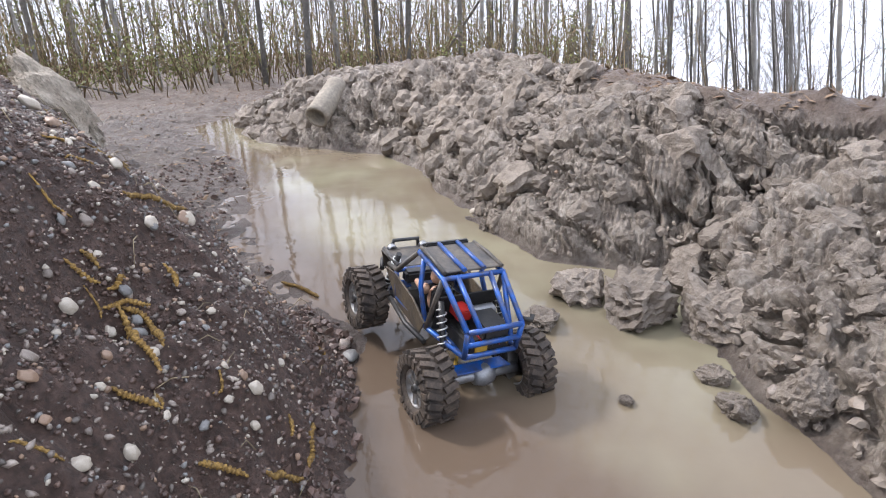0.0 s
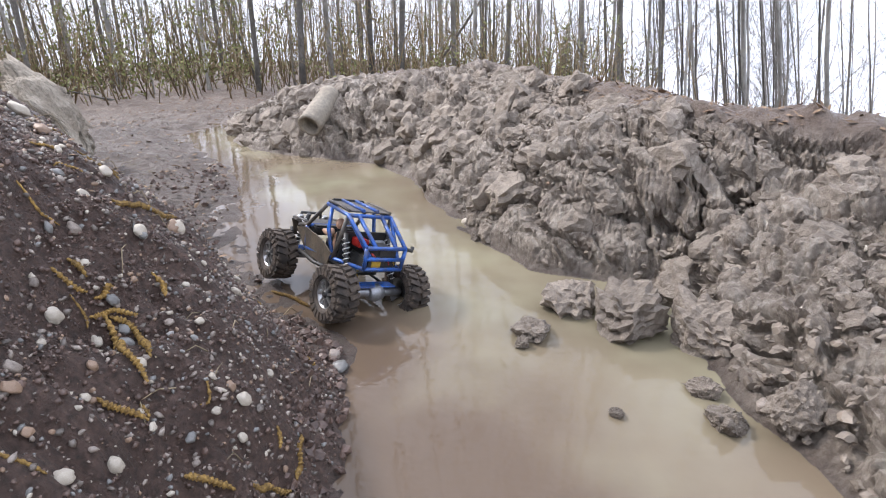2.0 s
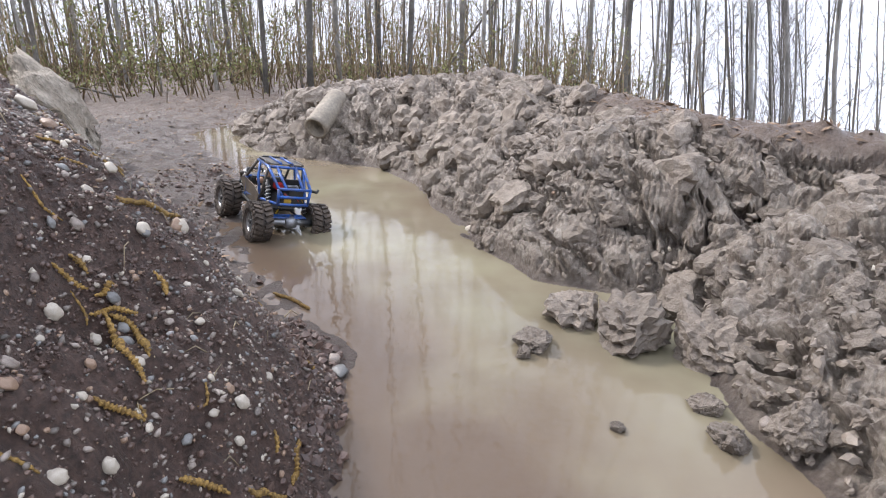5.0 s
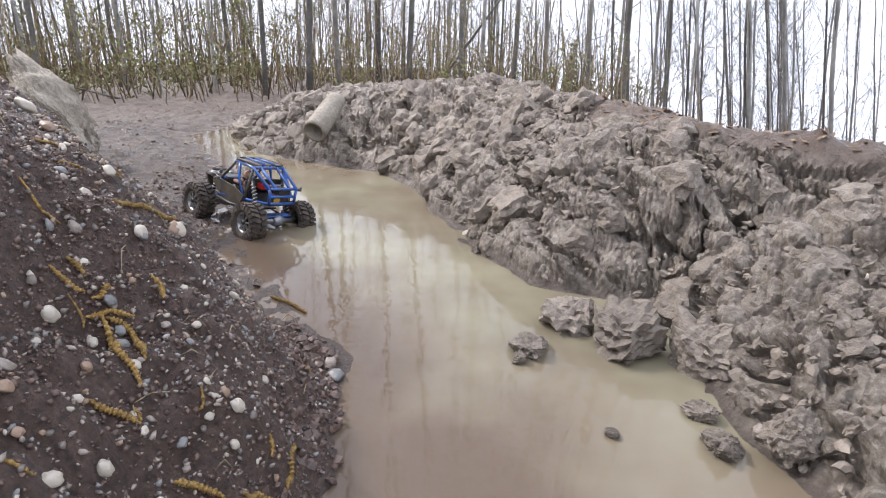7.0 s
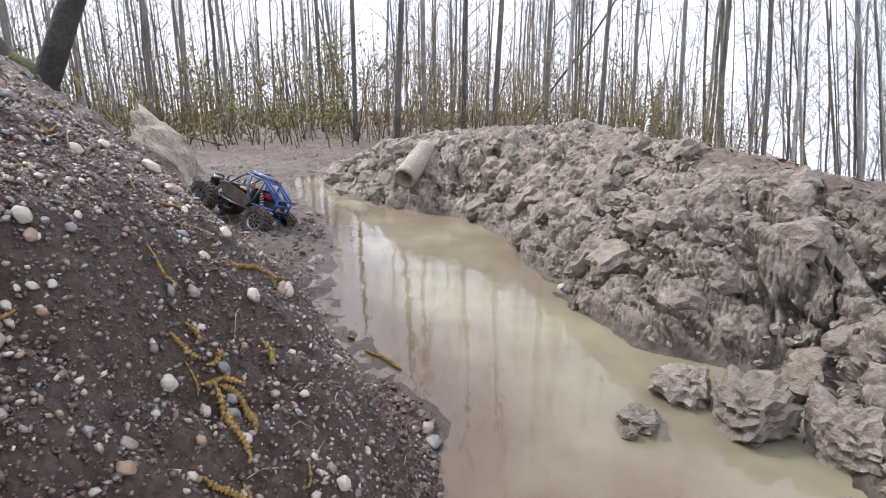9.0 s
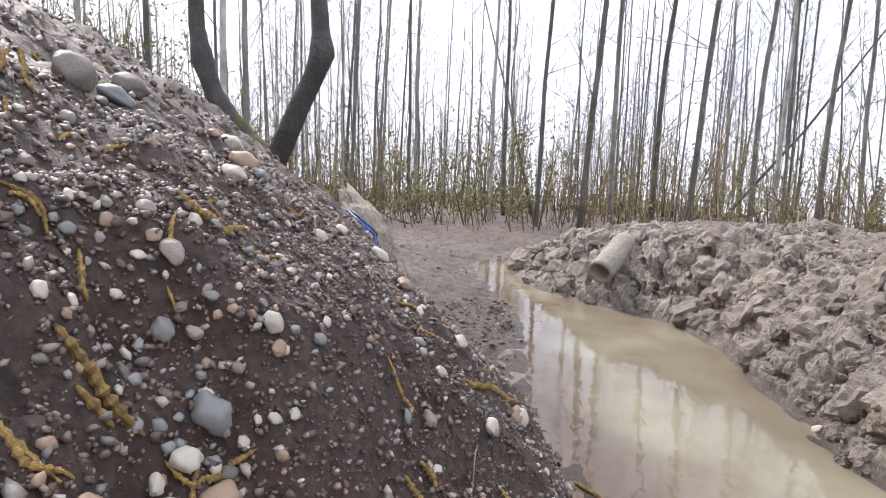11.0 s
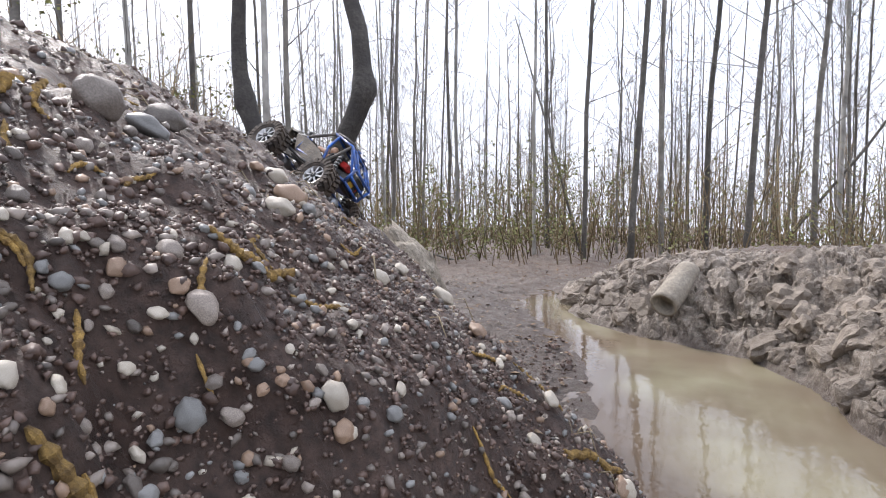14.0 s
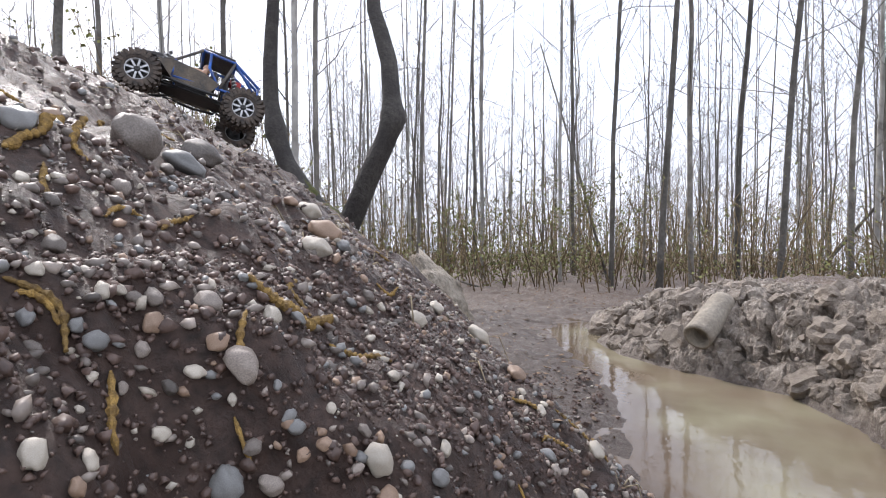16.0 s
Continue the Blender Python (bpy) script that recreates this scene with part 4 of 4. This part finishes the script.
# the forked tree on the bank
def forked_tree():
    tree = tagged(new("forked_tree"), "dark wet forked tree with moss at its foot", "tree")
    base = Vector((-2.15, 2.75, 0.0))
    base.z = height(base.x, base.y) - 0.1
    left = [(0, 0, 0), (-0.01, 0, 0.28), (-0.16, 0, 0.38), (-0.27, 0, 0.50), (-0.38, 0, 0.64), (-0.45, 0, 0.81), (-0.485, 0, 1.00), (-0.485, 0, 1.19), (-0.47, 0, 1.37), (-0.45, 0, 1.55), (-0.40, 0, 2.6), (-0.3, 0.1, 4.2), (-0.2, 0.2, 6.2)]
    right = [(0.01, 0, 0), (0.02, 0, 0.27), (0.09, 0, 0.39), (0.18, 0, 0.56), (0.27, 0, 0.71), (0.322, 0, 0.82), (0.312, 0, 0.95), (0.30, 0, 1.11), (0.255, 0, 1.26), (0.215, 0, 1.38), (0.21, 0, 1.6), (0.12, 0.05, 2.6), (0.2, 0.1, 4.2), (0.3, 0.2, 6.2)]
    for pts in (left, right):
        v, f = [], []
        fine = []
        for n in range(len(pts) - 1):
            for k in range(4):
                fine.append(base + Vector(pts[n]).lerp(Vector(pts[n + 1]), k / 4))
        radii = [0.066 - 0.044 * n / len(fine) + 0.016 * math.exp(-((fine[n].z - base.z - 0.83) / 0.06) ** 2) for n in range(len(fine))]
        tube(v, f, fine, radii, 14)
        me = mesh_of("stem", v, f, BARK_DARK)
        new("stem", me).parent = tree
        v, f = [], []
        tube(v, f, [p + Vector((0.010 * math.sin(n), -0.002, 0.016)) for n, p in enumerate(fine[3:19])], [0.056 - 0.0016 * n + 0.004 * math.sin(n * 2.1) for n in range(16)], 10)
        new("moss", mesh_of("moss", v, f, MOSS)).parent = tree
        v, f = [], []
        r2 = random.Random(5)
        for _ in range(26):
            p = fine[r2.randint(42, len(fine) - 1)]
            ang = r2.uniform(0, 6.28)
            way = Vector((math.cos(ang), math.sin(ang), r2.uniform(0, 0.8)))
            line = [p]
            for k in range(5):
                way = (way + Vector((r2.gauss(0, 0.35), r2.gauss(0, 0.35), r2.gauss(0.1, 0.3)))).normalized()
                line.append(line[-1] + way * r2.uniform(0.12, 0.3))
            tube(v, f, line, [0.012, 0.010, 0.008, 0.006, 0.004, 0.002], 5)
        new("crown", mesh_of("crown", v, f, BARK_DARK)).parent = tree


forked_tree()


# catkins on the ground
def catkin(stops, thick):
    """A tassel of beads along the ground through the stops."""
    pts = []
    for (ax, ay), (bx, by) in zip(stops, stops[1:]):
        n = max(2, int(math.hypot(bx - ax, by - ay) / 0.0025))
        for k in range(n):
            x = ax + (bx - ax) * k / n + 0.0012 * math.sin(len(pts) * 0.33)
            y = ay + (by - ay) * k / n + 0.0012 * math.cos(len(pts) * 0.27)
            pts.append(Vector((x, y, max(height(x, y), 0))))
    for _ in range(3):
        pts = [pts[0]] + [(p + q + r) / 3 for p, q, r in zip(pts, pts[1:], pts[2:])] + [pts[-1]]
    pts = [p + Vector((0, 0, thick * 0.85)) for p in pts][:220]
    if len(pts) < 4:
        return
    thick *= 0.78
    last = len(pts) - 1
    radii = [thick * (1.15 if n % 2 else 0.62) * srng.uniform(0.85, 1.15) * min(1, 0.4 + 0.15 * n, 0.4 + 0.12 * (last - n)) for n in range(len(pts))]
    v, f = [], []
    tube(v, f, pts, radii, 8)
    tagged(new("catkin", mesh_of("catkin", v, f, CATKIN, False)), "fallen ochre alder catkin on wet soil", "catkin", "fallen catkins")


catkin([(-0.378, 0.747), (-0.363, 0.748), (-0.347, 0.742)], 0.0065)
catkin([(-0.338, 0.723), (-0.328, 0.734), (-0.323, 0.762)], 0.0065)
catkin([(-0.325, 0.717), (-0.309, 0.704), (-0.27, 0.65), (-0.245, 0.634), (-0.226, 0.619)], 0.0065)
catkin([(-0.319, 0.719), (-0.304, 0.735), (-0.29, 0.734), (-0.25, 0.677), (-0.234, 0.652)], 0.0065)
catkin([(-0.268, 0.557), (-0.249, 0.564), (-0.231, 0.569), (-0.214, 0.574)], 0.0064)
catkin([(-0.086, 0.729), (-0.08, 0.718), (-0.078, 0.703)], 0.0065)
catkin([(-0.058, 0.777), (-0.052, 0.727), (-0.05, 0.682)], 0.0065)
catkin([(-0.167, 0.54), (-0.147, 0.566), (-0.113, 0.578)], 0.0065)
catkin([(-0.097, 0.599), (-0.079, 0.643), (-0.053, 0.662)], 0.0065)
catkin([(-0.297, 1.579), (-0.226, 1.534), (-0.159, 1.462)], 0.0065)
catkin([(-0.094, 1.062), (-0.079, 1.056), (-0.065, 1.053)], 0.0065)
catkin([(-0.231, 0.589), (-0.222, 0.585), (-0.216, 0.577)], 0.0064)
catkin([(-0.295, 0.832), (-0.281, 0.834), (-0.262, 0.805)], 0.0065)
catkin([(-0.592, 0.415), (-0.588, 0.429), (-0.58, 0.438), (-0.574, 0.439), (-0.559, 0.429)], 0.0034)
catkin([(-0.587, 0.418), (-0.587, 0.426), (-0.581, 0.434), (-0.571, 0.435)], 0.0034)
catkin([(-0.556, 0.64), (-0.55, 0.656), (-0.54, 0.673), (-0.525, 0.692)], 0.0036)
catkin([(-0.749, 0.522), (-0.716, 0.506), (-0.685, 0.495)], 0.0034)
catkin([(-0.753, 0.495), (-0.773, 0.521), (-0.776, 0.538), (-0.918, 0.636)], 0.0053)
catkin([(-0.52, 0.503), (-0.514, 0.503), (-0.509, 0.505), (-0.505, 0.507)], 0.0034)
catkin([(-1.0, 0.71), (-0.777, 0.564), (-0.759, 0.568)], 0.0041)
catkin([(-0.906, 0.761), (-0.89, 0.773)], 0.0056)
catkin([(-0.483, 0.33), (-0.448, 0.319), (-0.435, 0.326), (-0.429, 0.338)], 0.0035)
catkin([(-0.451, 0.318), (-0.431, 0.321), (-0.432, 0.35)], 0.0036)
catkin([(-0.439, 0.459), (-0.437, 0.484), (-0.425, 0.507)], 0.0044)
catkin([(-0.379, 0.705), (-0.367, 0.716), (-0.342, 0.727)], 0.0058)
catkin([(-0.554, 0.448), (-0.535, 0.436), (-0.526, 0.437)], 0.0042)
catkin([(-0.569, 0.564), (-0.551, 0.586), (-0.583, 0.68)], 0.0056)
catkin([(-0.376, 0.911), (-0.357, 1.006), (-0.327, 1.057)], 0.0065)
catkin([(-0.338, 0.701), (-0.317, 0.731), (-0.292, 0.757)], 0.0060)
catkin([(-0.498, 0.386), (-0.494, 0.396), (-0.487, 0.404), (-0.48, 0.407), (-0.474, 0.415), (-0.466, 0.429)], 0.0067)
catkin([(-0.477, 0.383), (-0.473, 0.389), (-0.471, 0.399), (-0.467, 0.406)], 0.0064)
catkin([(-0.492, 0.407), (-0.484, 0.409), (-0.478, 0.408)], 0.0050)
for _ in range(60):
    x, y, a = srng.uniform(-1.3, 0.02), srng.uniform(0.3, 2.2), srng.uniform(0, 6.28)
    if height(x, y) > 0.02:
        n = srng.uniform(0.015, 0.03)
        catkin([(x, y), (x + n * math.cos(a), y + n * math.sin(a)), (x + 2 * n * math.cos(a + 0.5), y + 2 * n * math.sin(a + 0.5))], 0.0034)


def litter_twigs():
    v, f = [], []
    for _ in range(420):
        x, y = srng.uniform(-2.2, 0.0), srng.uniform(0.25, 3.6)
        z = height(x, y)
        if z < 0.02 or (x < -0.3 and y < 0.75):
            continue
        a, n = srng.uniform(0, 6.28), srng.uniform(0.02, 0.04 + 0.03 * y)
        x2, y2 = x + math.cos(a) * n, y + math.sin(a) * n
        tube(v, f, [(x, y, z + 0.003), ((x + x2) / 2, (y + y2) / 2, max(z, height(x2, y2)) + 0.006), (x2, y2, height(x2, y2) + 0.003)], [0.0012, 0.001, 0.0006], 4)
    tagged(new("fallen_twigs", mesh_of("fallen_twigs", v, f, TWIG)), "thin dry twigs scattered on the bank", "twigs", kind="stuff")


litter_twigs()


# brush at the edge of the wood
def brush():
    v, f = [], []
    lv, lf = [], []
    for _ in range(3000):
        a, d = radians(srng.uniform(30, 160)), srng.uniform(6.6, 15)
        x, y = d * math.cos(a), d * math.sin(a)
        if y < 2.5 or (-3.4 < x < -0.6 and d < 7.0) or (a < 1.15 and srng.random() < 0.75):
            continue
        z, tall = height(x, y) - 0.05, srng.choice((0.3, 1, 1)) * srng.uniform(0.3, 1.7) * (0.5 + d / 24)
        lx, ly = srng.gauss(0, 0.22), srng.gauss(0, 0.22)
        p = [Vector((x, y, z)), Vector((x + lx * tall * 0.5, y + ly * tall * 0.5, z + tall * 0.5)), Vector((x + lx * tall * 1.2, y + ly * tall * 1.2, z + tall))]
        r = srng.uniform(0.004, 0.011)
        tube(v, f, p, [r, r * 0.8, r * 0.3], 4)
        for _ in range(srng.randint(1, 4)):
            q = p[1].lerp(p[2], srng.random())
            w = Vector((srng.gauss(0, 0.3), srng.gauss(0, 0.3), srng.uniform(0.1, 0.5)))
            tube(v, f, [q, q + w * 0.5, q + w], [r * 0.5, r * 0.4, r * 0.2], 3)
            shrub = math.hypot(x + 3.0, y - 7.9) < 1.3
            if a > 1.15 and srng.random() < (0.95 if shrub else 0.42):
                for _ in range(14 if shrub else 8):
                    c = q + w * srng.random() + Vector((srng.gauss(0, 0.05), srng.gauss(0, 0.05), srng.gauss(0, 0.05)))
                    e1 = Vector((srng.gauss(0, 1), srng.gauss(0, 1), srng.gauss(0, 1))).normalized() * srng.uniform(0.010, 0.024)
                    e2 = e1.orthogonal() * 0.6
                    k = len(lv)
                    lv.extend((c - e1, c + e2, c + e1, c - e2))
                    lf.append((k, k + 1, k + 2, k + 3))
    tagged(new("brush", mesh_of("brush", v, f, STALK)), "tangled tan undergrowth at the wood's edge", "undergrowth", kind="stuff")
    tagged(new("spring_leaves", mesh_of("spring_leaves", lv, lf, LEAF, False)), "sparse yellow-green spring leaves on the undergrowth", "leaves", kind="stuff")


brush()


def thicket():
    """Slim saplings that close the view between the trunks."""
    v, f = [], []
    for _ in range(2900):
        a, d = radians(srng.uniform(20, 185)), srng.uniform(11, 36)
        x, y = d * math.cos(a), d * math.sin(a)
        if y < 2.0 or (a < 1.2 and srng.random() < 0.8):
            continue
        z, tall, r = height(x, y) - 0.1, srng.uniform(0.8, 3.0), srng.uniform(0.005, 0.013)
        lx, ly = srng.gauss(0, 0.10), srng.gauss(0, 0.10)
        p = [Vector((x, y, z)), Vector((x + lx * tall * 0.4, y + ly * tall * 0.4, z + tall * 0.5)), Vector((x + lx * tall, y + ly * tall, z + tall))]
        tube(v, f, p, [r, r * 0.7, r * 0.2], 3)
        for _ in range(3):
            q = p[0].lerp(p[2], srng.uniform(0.35, 0.95))
            w = Vector((srng.gauss(0, 0.35), srng.gauss(0, 0.35), srng.uniform(0.2, 0.7)))
            tube(v, f, [q, q + w], [r * 0.4, r * 0.15], 3)
    tagged(new("thicket", mesh_of("thicket", v, f, STALK)), "thicket of slim grey saplings among the trees", "thicket", kind="stuff")


thicket()


def fallen_leaves():
    """Old brown leaves lying on the bank, the flat and the slope behind the heap."""
    v, f = [], []
    spots = np.concatenate([spots_on(500, (-1.6, 0.0), (0.9, 2.2), on_bank, 0.005, 0.012), spots_on(3200, (-2.8, 0.0), (1.5, 7.0), on_flat, 0.006, 0.026), spots_on(3200, (0.9, 2.4), (0.9, 3.4), lambda z, c, g, f: (f > 0.3) & (c < 0.5), 0.007, 0.024), spots_on(2600, (1.2, 6.0), (1.0, 8.0), lambda z, c, g, f: f > 0.3, 0.008, 0.024)])
    for x, y, z, s in spots:
        e1 = Vector((srng.gauss(0, 1), srng.gauss(0, 1), srng.gauss(0, 0.35))).normalized() * s
        e2 = Vector((-e1.y, e1.x, srng.gauss(0, 0.3) * s)) * 0.5
        c = Vector((x, y, z + 0.35 * s))
        k = len(v)
        v.extend((c - e1, c + e2, c + e1, c - e2, c + Vector((0, 0, 0.2 * s))))
        f.extend(((k, k + 1, k + 4), (k + 1, k + 2, k + 4), (k + 2, k + 3, k + 4), (k + 3, k, k + 4)))
    dead = plain("dead_leaf", (0.15, 0.09, 0.05), (0.30, 0.205, 0.125), 9, 0.75, 0, 0, 0, 0.4)
    tagged(new("fallen_leaves", mesh_of("fallen_leaves", v, f, dead, False)), "wet brown fallen leaves and scraps on the soil", "leaf litter", kind="stuff")


fallen_leaves()


def conifer(x, y, tall):
    tree = tagged(new("conifer"), "dark green distant conifer behind the bare wood", "tree", "conifers")
    z = height(x, y)
    v, f = [], []
    tube(v, f, [(x, y, z), (x, y, z + tall)], [tall * 0.02, 0.02], 6)
    new("trunk", mesh_of("trunk", v, f, BARK)).parent = tree
    v, f = [], []
    for n in range(420):
        t = srng.random() ** 0.8
        a, reach = srng.uniform(0, 6.28), (1 - t) * tall * 0.2 * srng.uniform(0.5, 1) + 0.1
        h = z + tall * (0.12 + 0.88 * t)
        w = Vector((math.cos(a), math.sin(a), 0))
        s = Vector((-math.sin(a), math.cos(a), 0)) * reach * 0.22
        p = Vector((x, y, h))
        k = len(v)
        v.extend((p, p + w * reach * 0.6 + s + Vector((0, 0, -0.1 * reach)), p + w * reach + Vector((0, 0, -0.35 * reach)), p + w * reach * 0.6 - s + Vector((0, 0, -0.1 * reach))))
        f.append((k, k + 1, k + 2, k + 3))
    new("crown", mesh_of("crown", v, f, CONIFER, False)).parent = tree


for x, y, tall in ((6.2, 24, 3.6), (7.4, 26, 4.2), (14.5, 30, 2.6), (16, 31, 3.0)):
    conifer(x, y, tall)

for a, b in (((-1.9, 8.4, -0.3), (-3.2, 9.2, 3.6)), ((0.2, 8.6, -0.2), (2.4, 9.4, 3.0)), ((-2.6, 7.2, -0.1), (-3.9, 7.0, 0.15))):
    v, f = [], []
    mid = Vector(a).lerp(Vector(b), 0.5) + Vector((0.05, 0, -0.06))
    tube(v, f, [a, mid, b], [0.022, 0.018, 0.010], 6)
    tagged(new("fallen_pole", mesh_of("fallen_pole", v, f, BARK)), "thin dead trunk leaning through the wood", "dead tree", "fallen trunks")


# ---- what moves ----
crawler, crawler_wheels = build_crawler()

# seconds, place, then pitch, roll and heading in degrees
CRAWLER = [
    (0, 0.18, 1.137, -0.01, 6.7, 5.6, 24.2),
    (0.5, 0.121, 1.214, -0.01, 9.4, 10, 25.6),
    (1, 0.076, 1.299, -0.01, 7.6, 11, 29.7),
    (1.5, 0.004, 1.441, -0.01, 5, 15.1, 32.1),
    (2, -0.099, 1.575, -0.015, 0.8, 15.1, 35.5),
    (2.5, -0.155, 1.69, -0.024, 0.7, 13.5, 37),
    (3, -0.23, 1.785, -0.022, 1.8, 14.2, 37.7),
    (3.5, -0.267, 1.887, -0.04, 0.9, 17.8, 38.4),
    (4, -0.33, 2.032, -0.052, 0.3, 17.4, 29),
    (4.2, -0.346, 2.072, -0.052, 0.5, 18, 26.9),
    (4.8, -0.461, 2.283, -0.033, 0.8, 12.5, 30.8),
    (5.3, -0.533, 2.397, -0.025, 2.3, 10.2, 37.9),
    (5.8, -0.585, 2.505, -0.023, 3.2, 8.7, 46.1),
    (6.3, -0.582, 2.377, -0.035, 4, 10.4, 53.6),
    (6.8, -0.577, 2.368, -0.034, 2.5, 10.9, 52.1),
    (7.3, -0.651, 2.486, -0.028, 5.4, 7.8, 44.8),
    (7.8, -0.76, 2.684, -0.023, 9.6, 7.7, 46),
    (8.3, -0.967, 2.832, -0.017, 13.1, 7.7, 50.5),
    (8.5, -1.052, 2.868, -0.011, 14.4, 11.3, 57.8),
    (8.7, -1.19, 2.92, 0.005, 12.5, 15, 65.1),
    (9, -1.33, 3.01, 0.03, 16.3, 18.8, 71),
    (9.2, -1.48, 3.05, 0.09, 24.9, 18.9, 75.3),
    (9.4, -1.61, 3.05, 0.136, 27, 16.9, 75.9),
    (9.6, -1.7, 2.95, 0.153, 27, 18.8, 75.6),
    (9.8, -1.73, 2.86, 0.161, 27, 20.7, 75.3),
    (10, -1.74, 2.81, 0.159, 27, 22.5, 75.1),
    (10.2, -1.75, 2.76, 0.155, 27, 24.4, 74.8),
    (10.6, -1.742, 2.66, 0.213, 27, 28.1, 74.3),
    (11, -1.734, 2.56, 0.307, 27, 31.9, 73.7),
    (11.4, -1.695, 2.46, 0.384, 27, 35.6, 73.2),
    (11.9, -1.73, 2.32, 0.605, 27, 40.3, 72.5),
    (12.3, -1.771, 2.206, 0.741, 23.4, 48.3, 68.7),
    (13.1, -1.764, 2.121, 0.813, 24.1, 45.6, 69.2),
    (13.5, -1.844, 2.166, 0.85, 27, 49, 65.4),
    (14.1, -1.788, 2.116, 0.832, 26.9, 45.1, 71.9),
    (14.4, -1.805, 2.105, 0.849, 28.2, 42.5, 74.5),
    (14.7, -1.819, 2.104, 0.869, 34.7, 38.9, 85),
    (15, -1.778, 1.968, 0.946, 37.3, 29.8, 114.7),
    (15.3, -1.804, 1.845, 1.021, 47.5, 18.5, 127.7),
    (15.5, -1.922, 1.887, 1.058, 42.9, 15.9, 132.3),
    (15.7, -2.054, 1.884, 1.124, 38.2, 15.1, 136.6),
    (15.9, -2.158, 1.876, 1.181, 22.5, 15.1, 138.7),
    (16, -2.22, 1.837, 1.22, 17.8, 14.5, 139.8),
]


def motions():
    table = np.array(CRAWLER)
    rows = []
    for t, x, y, z, pitch, roll, heading in CRAWLER:
        rows.append((t, pose(x, y, z, 0, 0, heading) @ pose(0, 0, 0, pitch) @ pose(0, 0, 0, 0, roll)))
    walk(crawler, rows)
    times = np.arange(0, 16.01, 0.1)
    place = np.stack([np.interp(times, table[:, 0], table[:, k]) for k in (1, 2, 3)], 1)
    run = np.concatenate([[0], np.cumsum(np.linalg.norm(np.diff(place, axis=0), axis=1))])
    for wheel in crawler_wheels:
        x, y, z = wheel.location
        walk(wheel, [(float(t), pose(x, y, z, -math.degrees(d / TYRE))) for t, d in zip(times, run)])


motions()
